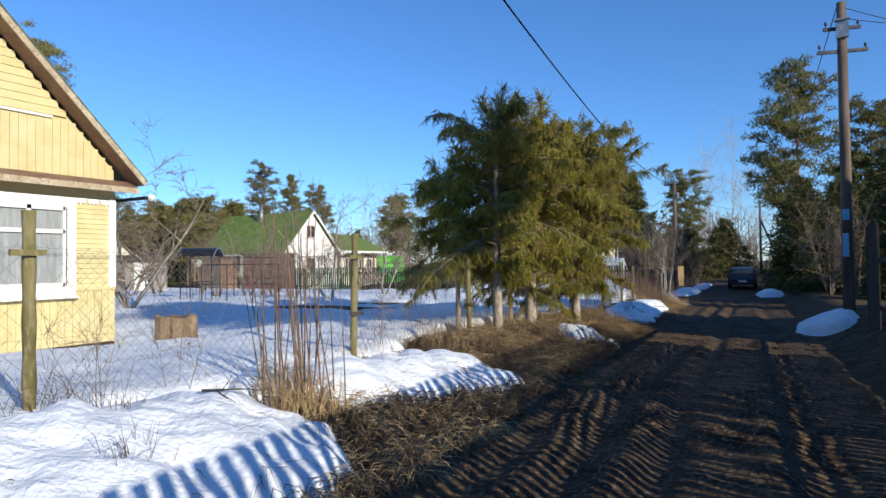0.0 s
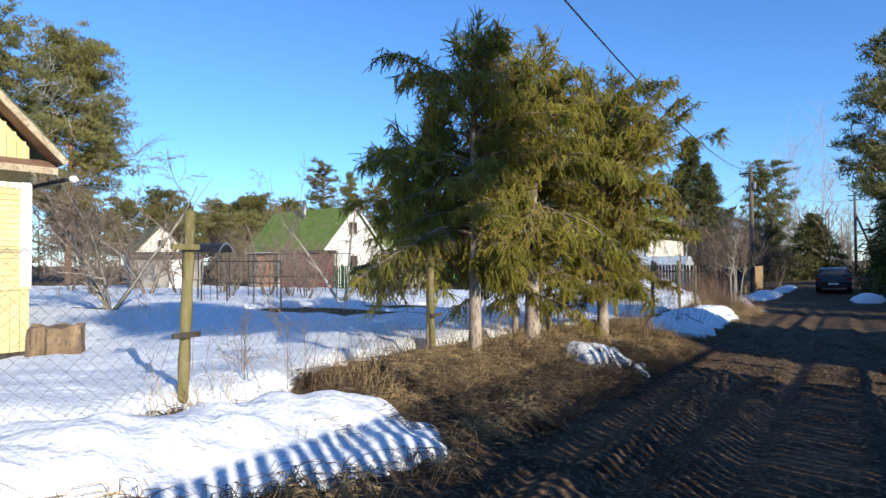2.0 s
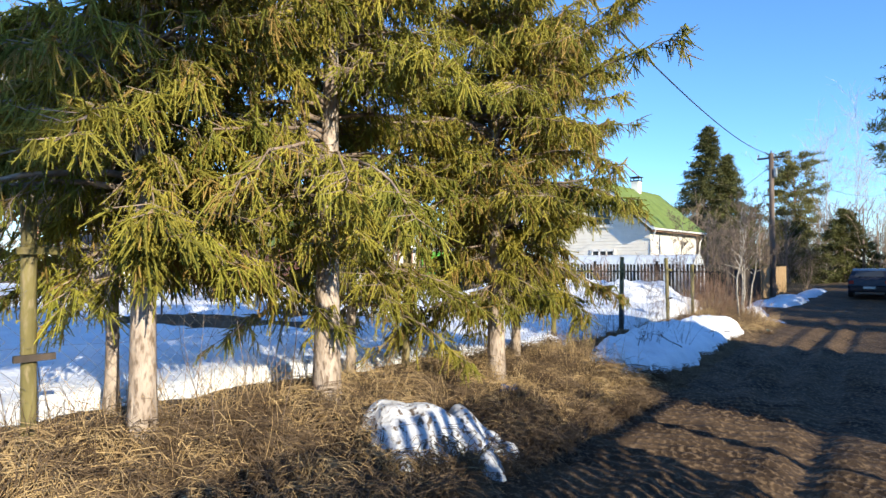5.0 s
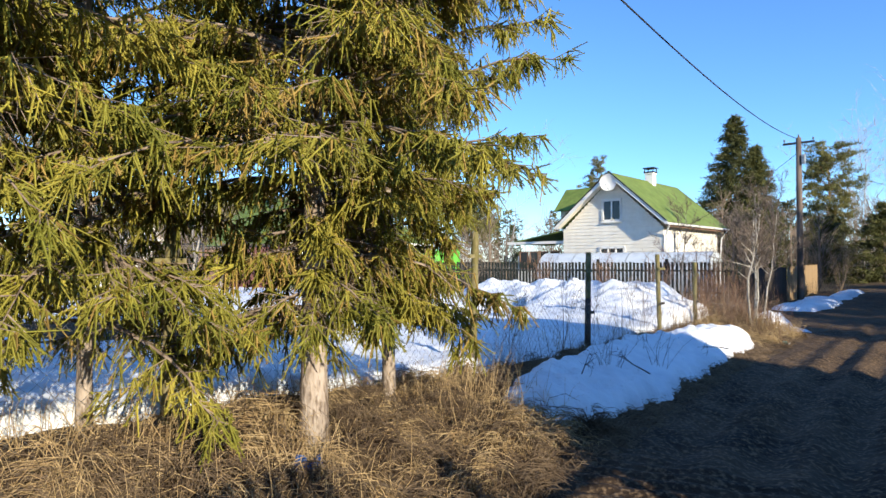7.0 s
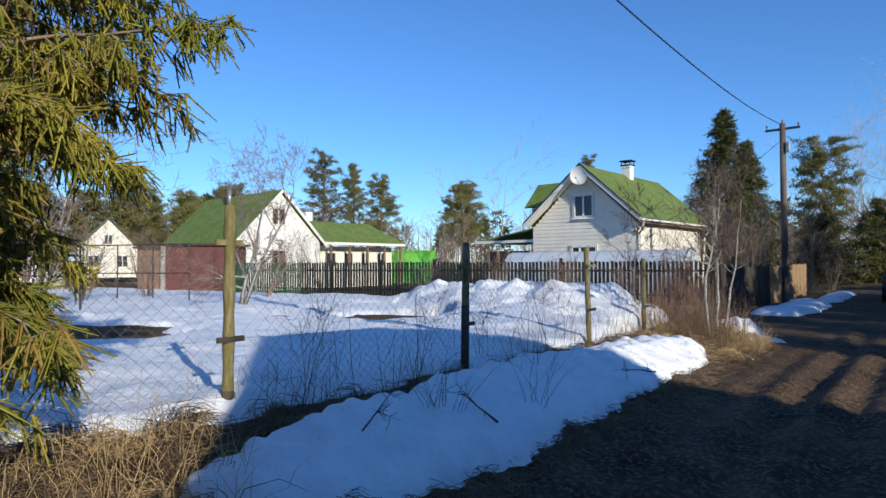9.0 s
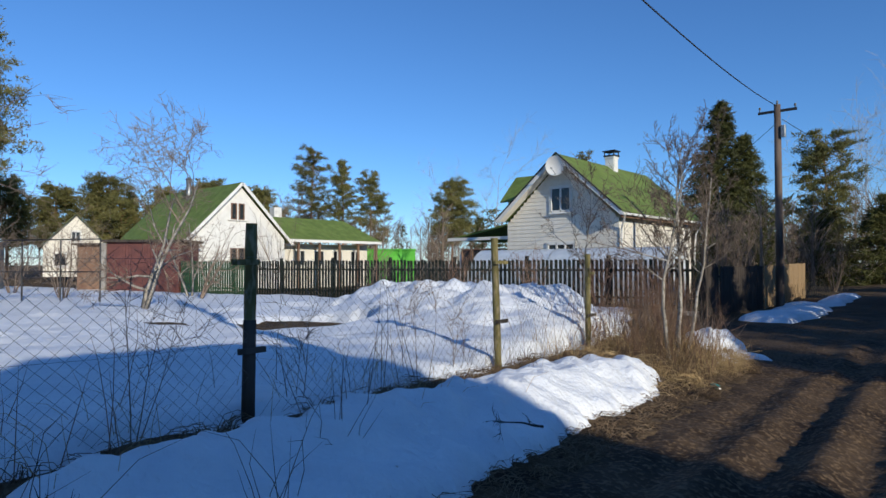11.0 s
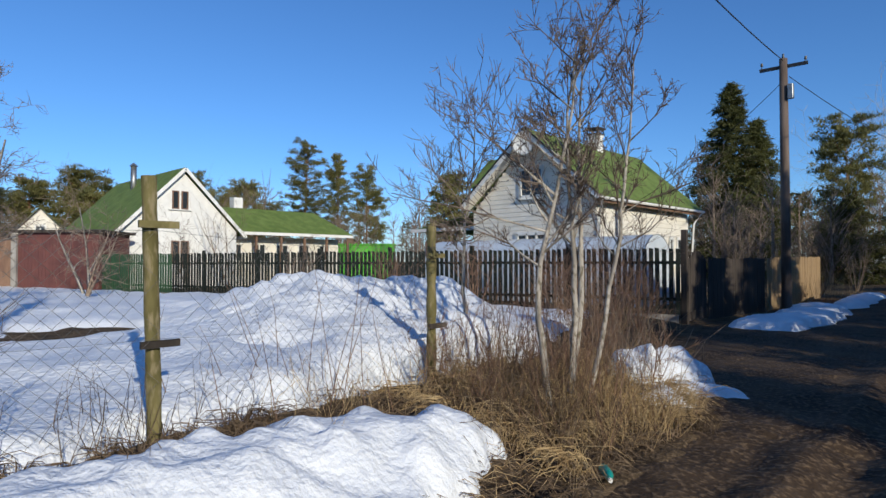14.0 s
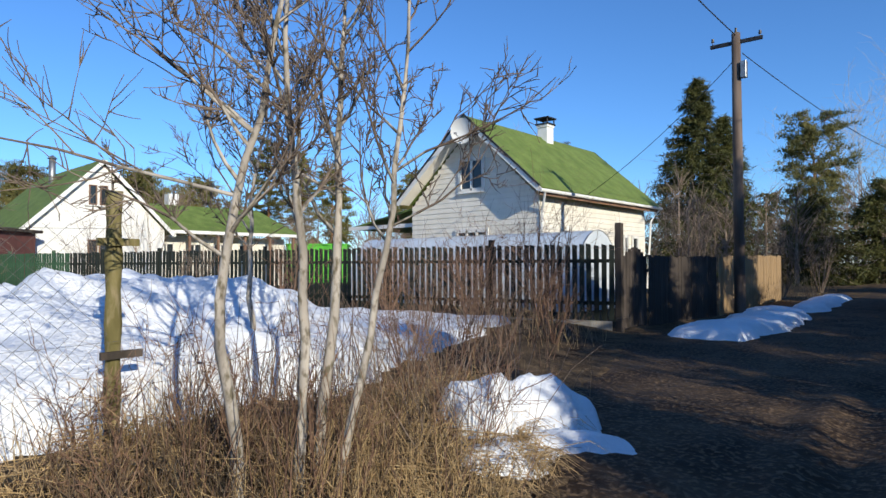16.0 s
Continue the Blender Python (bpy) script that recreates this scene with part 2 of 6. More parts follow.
def road_z(y):
    return lerp_y(y, [-200, -6, 0, 10, 20, 27, 38, 44, 60, 200, 3000], [1.0, -0.33, -0.45, -0.66, -0.86, -0.95, -0.95, -0.78, -0.7, -0.6, -0.5])


def yard_z(y):
    return lerp_y(y, [-200, -6, 0, 13, 23, 38, 60, 3000], [1.5, 0.03, -0.1, -0.42, -0.62, -0.85, -0.8, -0.6])


def sstep(a, b, x):
    u = np.clip((x - a) / (b - a), 0, 1)
    return u * u * (3 - 2 * u)


def wave(x, y, s):
    """Smooth pseudo-random relief, about -1 to 1."""
    a = np.sin(x * 1.31 * s + 0.7 * np.sin(y * 0.83 * s + 1.2)) + np.sin(y * 1.17 * s + 1.9 + 0.9 * np.sin(x * 0.71 * s))
    b = np.sin((x * 2.3 + y * 1.7) * s + 0.4) * 0.6 + np.sin((x * 1.9 - y * 2.6) * s + 2.2) * 0.6
    return (a + b) / 3.0


def land(x, y):
    """Height of the bare ground."""
    x, y = np.asarray(x, float), np.asarray(y, float)
    l, r = road_left(y), road_right(y)
    left = sstep(0.15, 1.9, l - x)
    right = sstep(0.1, 1.6, x - r)
    z = road_z(y) + left * (yard_z(y) - road_z(y)) + right * 0.5
    off = np.maximum(left, right)
    z = z - 0.62 * np.exp(-(((x + 11.3) / 3.2) ** 2 + ((y - 0.8) / 4.5) ** 2))
    verge = sstep(-0.1, 0.35, l - x) * (1 - sstep(1.6, 2.2, l - x)) * (1 - sstep(26, 30, y))
    z = z + verge * (0.05 * wave(x, y, 5.2) + 0.028 * wave(y, x, 9.7))
    return z + off * (0.035 * wave(x, y, 2.1) + 0.02 * wave(y, x, 6.3))


def at(x, y):
    return float(land(x, y))


def grid_mesh(name, xs, ys, zf, material, smooth=True):
    X, Y = np.meshgrid(xs, ys)
    Z = zf(X, Y)
    nx, ny = len(xs), len(ys)
    i = np.arange(nx * ny).reshape(ny, nx)
    f = np.stack([i[:-1, :-1], i[:-1, 1:], i[1:, 1:], i[1:, :-1]], -1).reshape(-1, 4)
    return mesh_np(name, np.stack([X, Y, Z], -1).reshape(-1, 3), f, material, smooth)


def axis(lo, hi, step, reach, grow=1.25):
    fine = list(np.arange(lo, hi + step / 2, step))
    s, a, b = step, lo, hi
    out_a, out_b = [], []
    while b < reach:
        s *= grow
        a, b = a - s, b + s
        out_a.append(a)
        out_b.append(b)
    return np.array(out_a[::-1] + fine + out_b)


# ---- ground, road and snow ----
gx, gy = axis(-7.0, 6.0, 0.09, 1800), axis(-8.0, 34.0, 0.11, 1800)
ground = new("ground", grid_mesh("ground", gx, gy, lambda X, Y: land(X, Y) - 0.10 * ((X > road_left(Y) + 0.15) & (X < road_right(Y) - 0.15)), M_GRASS))
tagged(ground, "matted dry grass and bare brown soil", "ground", kind="structure")


def track(u, c, w):
    return np.exp(-(((u - c) / w) ** 2))


def ridged(X, Y):
    """Where fine parallel ridges cover the edge of the track."""
    return sstep(7.6, 8.8, Y) * (1 - sstep(11.4, 12.6, Y)) * (1 - sstep(-0.5, 0.3, X))


def ripple(X, Y):
    """Wide tyre ridges in the drier stretch of the track."""
    s = np.sin(2 * math.pi * (Y + 0.35 * X + 0.10 * wave(X, Y, 1.6)) / 0.24)
    band = sstep(15.5, 18.0, Y) * (1 - sstep(25, 29, Y))
    t = np.sin(2 * math.pi * (Y - 0.42 * X + 0.03 * wave(X, Y, 1.7)) / 0.23)
    return 0.015 * ridged(X, Y) * np.sign(t) * np.abs(t) ** 0.7 + 0.008 * band * (0.45 + 0.55 * sstep(-0.6, 0.5, wave(Y * 0.8, X, 1.3))) * np.sign(s) * np.abs(s) ** 0.7


def road_relief(X, Y):
    """Ruts and lug prints pressed into the mud."""
    u = (X - road_left(Y)) / np.maximum(road_right(Y) - road_left(Y), 1.0) * 3.6
    u = np.where(Y > 24, X - (road_right(Y) - 3.6), u)
    near = 1 - sstep(20, 36, Y)
    z = land(X, Y) - 0.004
    near = near * (1 - 0.85 * ridged(X, Y))
    rut = track(u, 1.15, 0.16) + track(u, 1.75, 0.15) + 0.8 * track(u, 2.9, 0.2) + 0.6 * track(u, 0.55, 0.14)
    z = z - 0.075 * rut * near + 0.03 * (track(u, 1.45, 0.1) + track(u, 0.85, 0.1) + track(u, 2.6, 0.12)) * near
    lug = np.zeros_like(z)
    for c, w, slant, per in ((0.2, 0.36, 0.9, 0.19), (0.85, 0.22, -0.8, 0.17), (1.45, 0.18, 0.9, 0.18), (2.25, 0.36, 0.25, 0.2), (2.95, 0.16, -0.5, 0.15)):
        band = sstep(0, 1, (w - np.abs(u - c)) / 0.08 + 0.5)
        s = np.sin(2 * math.pi * (Y + slant * (u - c) + 0.05 * wave(X, Y, 3.0)) / per)
        lug += band * (0.4 + 0.6 * sstep(-0.5, 0.4, wave(Y * 0.7, X * 2, 1.7))) * np.sign(s) * np.abs(s) ** 0.6
    z = z + 0.026 * lug * (1 - ridged(X, Y)) * (1 - sstep(13, 18, Y)) * (0.6 + 0.4 * np.sin(Y * 0.9)) + ripple(X, Y) + 0.02 * (1 - 0.8 * ridged(X, Y)) * wave(X, Y, 4.1) + 0.009 * wave(Y, X, 11.0) + 0.005 * wave(X, Y, 27.0)
    edge = np.minimum(X - road_left(Y) + 0.3, road_right(Y) + 0.3 - X)
    return z - 0.14 * (1 - sstep(0.0, 0.35, edge))


def road_sheet():
    ys = np.concatenate([np.arange(-8, 16, 0.03), np.arange(16, 28, 0.05), np.arange(28, 40, 0.15), np.arange(40, 130, 1.5)])
    us = np.linspace(0, 1, 110)
    Y, U = np.meshgrid(ys, us, indexing="ij")
    l, r = road_left(Y) - 0.45, road_right(Y) + 0.45
    X = l + (r - l) * U
    Z = road_relief(X, Y)
    i = np.arange(Y.size).reshape(Y.shape)
    f = np.stack([i[:-1, :-1], i[:-1, 1:], i[1:, 1:], i[1:, :-1]], -1).reshape(-1, 4)
    return mesh_np("road", np.stack([X, Y, Z], -1).reshape(-1, 3), f, M_MUD, True)


tagged(new("road", road_sheet()), "churned brown mud track with deep ruts and lug prints", "road", kind="structure")


def picket_y(x):
    return 33.0 + (np.asarray(x, float) + 6.6) * (5.8 / 23.3)


BARE_SPOTS = [(-12.6, 11.0, 3.0, 1.5), (-10.4, 11.8, 1.8, 1.0), (-12.3, 14.5, 1.9, 1.5), (-11.0, 21.3, 1.7, 1.3), (-16.2, 25.2, 1.3, 0.8), (-13.6, 19.4, 1.1, 0.35), (-18.5, 7.0, 1.6, 0.6), (-16.5, 3.9, 1.2, 0.5)]
HEAPS = [(-8.3, 23.6, 2.2, 2.0, 0.5), (-6.3, 22.3, 1.4, 2.0, 0.3), (-10.8, 25.0, 1.9, 1.7, 0.5), (-14.0, 27.0, 2.0, 1.4, 0.6), (-6.5, 24.8, 1.0, 1.2, 0.25)]


def yard_snow(X, Y):
    edge = lerp_y(Y, [-12, -1, 0, 2, 3.5, 6, 10, 11.5, 13, 20, 22, 25, 27, 32], [-2.9, -2.9, -3.25, -3.3, -3.9, -4.6, -4.5, -4.02, -3.94, -4.56, -4.95, -5.3, -6.3, -8.5])
    d = np.minimum(edge - X + 0.22 * wave(X, Y, 2.6), picket_y(X) - 1.0 - Y + 0.4 * wave(X, Y, 1.1))
    d = np.minimum(d, np.where((X < -10.7) & (Y < 3.3), np.maximum(X + 11.25, Y - 2.9), 9.0))
    thick = 0.19
    for x, y, a, b in BARE_SPOTS:
        d = np.minimum(d, (np.sqrt(((X - x) / a) ** 2 + ((Y - y) / b) ** 2) - 1 + 0.25 * wave(X, Y, 2.0)) * min(a, b) * 0.28)
    k = np.clip(d / 0.35, -1, 1)
    lift = np.where(k > 0, np.sqrt(np.clip(1 - (1 - k) ** 2, 0, 1)), k)
    z = land(X, Y) - 0.02 + lift * thick
    for x, y, a, b, h in HEAPS:
        g = np.exp(-(((X - x) / a) ** 2 + ((Y - y) / b) ** 2))
        z = z + h * np.clip(1.25 * g, 0, 1) * (1 + 0.28 * wave(X, Y, 2.6) + 0.16 * wave(Y, X, 6.0) + 0.05 * wave(X, Y, 13.0)) * (k > 0)
    return z + np.clip(k, 0, 1) * (0.05 * wave(X, Y, 1.1) + 0.022 * wave(Y, X, 4.2) + 0.010 * wave(X, Y, 9.0))


ys_x = np.concatenate([np.arange(-46, -16, 0.5), np.arange(-16, -2.5, 0.1)])
ys_y = np.concatenate([np.arange(-14, -4, 0.4), np.arange(-4, 32.5, 0.1)])
tagged(new("snow_cover", grid_mesh("snow_cover", ys_x, ys_y, yard_snow, M_SNOW)), "old white snow lying over the garden with melted bare spots", "snow", kind="stuff")


def snow_patch(name, line, width, height, material, label, rough=1.0, step=0.05, scallop=0.0, lumpy=1.0):
    """A melting bank of snow along a line of points, with a steep rounded lip."""
    pts = np.array(line, float)
    wide = list(width) if isinstance(width, (list, tuple)) else [width] * len(pts)
    x0, y0 = pts.min(0) - max(wide) - 0.3
    x1, y1 = pts.max(0) + max(wide) + 0.3
    xs, ys = np.arange(x0, x1, step), np.arange(y0, y1, step)

    def zf(X, Y):
        d, width = np.full(X.shape, 1e9), np.full(X.shape, wide[0])
        for a, b, wa, wb in zip(pts[:-1], pts[1:], wide[:-1], wide[1:]):
            ab = b - a
            t = np.clip(((X - a[0]) * ab[0] + (Y - a[1]) * ab[1]) / (ab @ ab), 0, 1)
            e, w = np.hypot(X - a[0] - t * ab[0], Y - a[1] - t * ab[1]), wa + (wb - wa) * t
            near = e - w < d - width
            d, width = np.where(near, e, d), np.where(near, w, width)
        s = (width - d + rough * (0.14 * wave(X, Y, 2.9) + 0.07 * wave(Y, X, 6.7))) / np.minimum(width, 0.26)
        s = s + scallop * 0.25 * np.sin(Y * 2 * math.pi / 0.27 + 1.5 * wave(X, Y, 1.5)) * (d > width * 0.45)
        k = np.clip(s, -1, 1)
        lift = np.where(k > 0, np.sqrt(np.clip(1 - (1 - k) ** 2, 0, 1)), k)
        body = height * lift * (0.75 + 0.25 * np.clip(1 - d / width, 0, 1))
        body = body + np.clip(k, 0, 1) * (0.12 * height * wave(X, Y, 2.2) + lumpy * (0.03 * wave(Y, X, 4.6) + 0.015 * wave(X, Y, 9.5) + 0.007 * wave(X, Y, 19.0)))
        return land(X, Y) - 0.015 + body

    ob = new(name, grid_mesh(name, xs, ys, zf, material))
    return tagged(ob, label, "snow bank", kind="stuff")


snow_patch("snow_bank", [(-2.1, -8), (-2.05, -4), (-1.95, -2.1)], 0.92, 0.26, M_SNOW, "white snow bank with a melting scalloped lip above the mud", scallop=0.12)
snow_patch("snow_bank", [(-2.75, -0.6), (-2.45, 0.6), (-2.2, 2.2)], 0.68, 0.22, M_SNOW, "white snow bank with a melting scalloped lip above dry grass", scallop=0.12)
snow_patch("snow_bank", [(-2.75, 12.2), (-2.85, 13.6), (-3.28, 16.3), (-3.48, 19.0), (-3.52, 20.4), (-3.58, 21.3)], [0.38, 0.66, 0.72, 0.58, 0.54, 0.42], 0.27, M_SNOW, "long smooth snow bank between wire fence and track", scallop=0.45, lumpy=1.7, step=0.04)
snow_patch("snow_bank", [(-2.32, 7.35), (-2.12, 7.7), (-2.28, 7.95)], 0.37, 0.31, M_DIRTY, "small dirty heap of icy snow on dry grass", rough=1.9, step=0.03, lumpy=1.5)
snow_patch("snow_bank", [(-3.6, 24.75), (-3.75, 25.1), (-3.6, 25.5)], 0.34, 0.52, M_SNOW, "uneven melting heap of snow beside the bushes", rough=1.4, step=0.04, lumpy=1.5)
snow_patch("snow_bank", [(-3.35, 24.45), (-3.35, 24.9), (-3.15, 25.3)], 0.24, 0.15, M_SNOW, "thin tongue of snow running onto the track", rough=1.2, step=0.04)
snow_patch("snow_bank", [(-4.9, 33.6), (-4.7, 36.0), (-5.0, 39.0)], 0.75, 0.28, M_SNOW, "shaded snow patch at the foot of the pole", step=0.1)
snow_patch("snow_bank", [(-4.6, 41.0), (-4.8, 46.0)], 0.5, 0.2, M_SNOW, "thin strip of snow along the track edge", step=0.12)
snow_patch("snow_bank", [(2.3, 12.4), (2.2, 14.2)], 0.6, 0.35, M_SNOW, "shaded snow bank on the verge", step=0.08)
snow_patch("snow_bank", [(0.2, 34.0), (0.0, 36.0)], 0.6, 0.4, M_SNOW, "shaded heap of snow on the verge", step=0.1)

# ---- houses ----


def gable_prism(mb, u0, u1, z0, ze, za, v0, v1, along):
    """A house body: gable spans u0..u1, its ridge runs from v0 to v1 along the given axis."""
    um = (u0 + u1) / 2

    def p(u, v, z):
        return (u, v, z) if along == "y" else (v, u, z)

    a = [p(u0, v0, z0), p(u1, v0, z0), p(u1, v0, ze), p(um, v0, za), p(u0, v0, ze)]
    b = [p(u0, v1, z0), p(u1, v1, z0), p(u1, v1, ze), p(um, v1, za), p(u0, v1, ze)]
    fs = [(0, 1, 2, 3, 4), (9, 8, 7, 6, 5)] + [(i, 5 + i, 5 + (i + 1) % 5, (i + 1) % 5) for i in range(5)]
    mb.solid(a + b, fs)


def roof_slab(mb, e0, e1, r1, r0, th=0.1):
    """A sloping slab from the eave e0-e1 up to the ridge r0-r1."""
    e0, e1, r1, r0 = (Vector(p) for p in (e0, e1, r1, r0))
    n = (e1 - e0).cross(r0 - e0).normalized()
    if n.z < 0:
        n = -n
    top = [p + n * th for p in (e0, e1, r1, r0)]
    mb.solid([e0, e1, r1, r0] + top, [(0, 1, 2, 3), (7, 6, 5, 4), (0, 4, 5, 1), (1, 5, 6, 2), (2, 6, 7, 3), (3, 7, 4, 0)])


def window(parent, m, w, h, cols=2, frame_w=0.07, trim=0.12, transom=0.0, inside=M_GLASS, frame_m=M_WHITE, label="white-framed window"):
    """A window whose face lies in the local xz plane, looking towards -y."""
    win = part("window", MB().box((0, 0.02, h / 2), (w, 0.03, h)), inside, parent, label, m=m)
    fr = MB()
    for x in [-w / 2, w / 2] + [-w / 2 + w * i / cols for i in range(1, cols)]:
        fr.box((x, -0.02, h / 2), (frame_w, 0.07, h + frame_w))
    for z in (0, h) + ((transom,) if transom else ()):
        fr.box((0, -0.022, z), (w, 0.066, frame_w))
    part("window_frame", fr, frame_m, win)
    if trim:
        tr = MB()
        for s in (-1, 1):
            tr.box((s * (w / 2 + trim / 2 + 0.02), -0.03, h / 2), (trim, 0.05, h + 2 * trim + 0.08))
        for z in (-trim / 2 - 0.04, h + trim / 2 + 0.04):
            tr.box((0, -0.028, z), (w + 0.04, 0.046, trim))
        part("window_trim", tr, frame_m, win)
        part("window_sill", MB().box((0, -0.06, -trim - 0.06), (w + 2 * trim + 0.1, 0.14, 0.035)), frame_m, win)
    return win


def siding(parent, m, width, z0, z1, step, material, clip=None, name="siding_board"):
    """Lapped boards, each a bevelled strip; clip(z) gives the half-width range left and right."""
    z = z0
    while z < z1 - 0.02:
        lo, hi = clip(z + step / 2) if clip else (0, width)
        if hi - lo > 0.15:
            b = MB().solid([(lo, 0, z), (hi, 0, z), (hi, -0.022, z + 0.008), (lo, -0.022, z + 0.008), (hi, -0.006, z + step), (lo, -0.006, z + step)],
                           [(0, 1, 2, 3), (3, 2, 4, 5), (0, 3, 5), (1, 4, 2)])
            part(name, b, material, parent, m=m)
        z += step


FACE_E = Matrix.Rotation(radians(90), 4, "Z")  # a face that looks towards +x


def yellow_house():
    h = thing("wooden_house", pose(-11.3, 2.75, -0.6), "yellow-painted wooden house with white window trim and a mossy gable roof", "house")
    half, zt = 3.6, 3.42
    body = MB()
    gable_prism(body, -2 * half, 0, 0.1, zt + 0.45, zt + 4.1, -7.5, -0.03, "x")
    wall = part("wall", body, M_YELLOW, h)
    siding(wall, Matrix.Translation((0.0, -2 * half, 0)) @ FACE_E, 2 * half, 1.3, 3.2, 0.105, M_YELLOW)
    for i in range(48):  # upright boards below the belt
        y = -2 * half + 0.075 + i * 0.15
        part("wall_board", MB().box((0.012, y, 0.7), (0.025, 0.142, 1.12)), M_YELLOW, wall)
    part("belt_rail", MB().box((0.03, -half, 1.29), (0.06, 2 * half, 0.06)), M_YELLOW, wall)
    part("corner_board", MB().box((0.02, -0.075, 2.25), (0.055, 0.15, 1.95)).box((-0.08, 0.02, 2.25), (0.14, 0.05, 1.95)), M_WHITE, wall, "white corner board")
    part("foundation_beam", MB().box((-3.7, -half, 0.02), (7.6, 2 * half - 0.1, 0.22)), M_DARKWOOD, h, "dark rotting base beam")
    # carved frieze of small teeth under the eave
    fz = MB()
    for i in range(26):
        y = -0.22 - i * 0.27
        fz.solid([(0.03, y + 0.13, 3.2), (0.03, y - 0.13, 3.2), (0.03, y - 0.09, 3.08), (0.03, y - 0.03, 3.12), (0.03, y, 3.05), (0.03, y + 0.03, 3.12), (0.03, y + 0.09, 3.08),
                  (0.05, y + 0.13, 3.2), (0.05, y - 0.13, 3.2), (0.05, y - 0.09, 3.08), (0.05, y - 0.03, 3.12), (0.05, y, 3.05), (0.05, y + 0.03, 3.12), (0.05, y + 0.09, 3.08)],
                 [(0, 1, 2, 3, 4, 5, 6), (13, 12, 11, 10, 9, 8, 7)] + [(i2, (i2 + 1) % 7, 7 + (i2 + 1) % 7, 7 + i2) for i2 in range(7)])
    part("frieze", fz, M_WHITE, wall, "white carved wooden frieze")
    # pent eave over the wall, then the gable boarding above it
    part("pent_eave", MB().solid([(0, 0.3, zt + 0.05), (0.42, 0.3, zt + 0.0), (0.42, -2 * half - 0.3, zt + 0.0), (0, -2 * half - 0.3, zt + 0.05),
                                  (0, 0.3, zt + 0.24), (0.42, 0.3, zt + 0.07), (0.42, -2 * half - 0.3, zt + 0.07), (0, -2 * half - 0.3, zt + 0.24)],
                                 [(3, 2, 1, 0), (4, 5, 6, 7), (0, 1, 5, 4), (1, 2, 6, 5), (2, 3, 7, 6), (3, 0, 4, 7)]), M_BROWN, h, "brown sloping board eave")
    part("eave_fascia", MB().box((0.43, -half, zt + 0.0), (0.03, 2 * half + 0.6, 0.12)), M_WORN, h)
    for i in range(46):
        y = -2 * half + 0.08 + i * 0.155
        top = min(zt + 1.35, zt + 0.45 + 3.65 * (1 - abs(y + half) / half) - 0.05)
        if top > zt + 0.3:
            part("gable_board", MB().box((0.012, y, (zt + 0.2 + top) / 2), (0.024, 0.147, top - zt - 0.2)), M_YELLOW, wall)
    siding(wall, Matrix.Translation((0.0, -2 * half, 0)) @ FACE_E, 2 * half, zt + 1.42, zt + 3.95, 0.16, M_YELLOW,
           clip=lambda z: ((z - zt - 0.45) / 3.65 * half, 2 * half - (z - zt - 0.45) / 3.65 * half), name="gable_siding")
    part("gable_rail", MB().box((0.04, -half, zt + 1.38), (0.07, 2.9 * 2 * half / 4.6, 0.05)), M_CREAM, wall)
    for s in (1, -1):
        ye = -half + s * (half + 0.42)
        ze = zt + 0.16
        rf = MB()
        roof_slab(rf, (0.5, ye, ze), (-7.9, ye, ze), (-7.9, -half, zt + 4.24), (0.5, -half, zt + 4.24), 0.09)
        roof = part("roof", rf, M_MOSSROOF, h)
        part("barge_board", MB().beam((0.5, ye, ze + 0.0), (0.5, -half, zt + 4.2), 0.035, 0.11), M_WORN, roof)
        part("soffit", MB().beam((0.25, ye, ze - 0.02), (0.25, -half, zt + 4.18), 0.5, 0.03), M_BROWN, roof)
    gt = MB().tube([(0.5, 0.44, zt - 0.14), (-7.9, 0.44, zt - 0.12)], 0.04, 8)
    part("gutter", gt, M_DARKMETAL, h)
    lamp = part("yard_lamp", MB().tube([(0.46, 0.5, zt - 0.12), (0.5, 0.52, zt - 0.12), (0.56, 0.55, zt - 0.13), (0.6, 0.57, zt - 0.13)], [0.03, 0.065, 0.065, 0.03], 10), M_WHITE, h, "small white yard lamp")
    for y in (-1.78, -4.9):
        window(wall, Matrix.Translation((0.075, y, 1.4)) @ FACE_E, 1.35, 1.55, 2, 0.08, 0.2, transom=1.08, inside=M_CURTAIN, label="white-framed window with net curtains")


yellow_house()


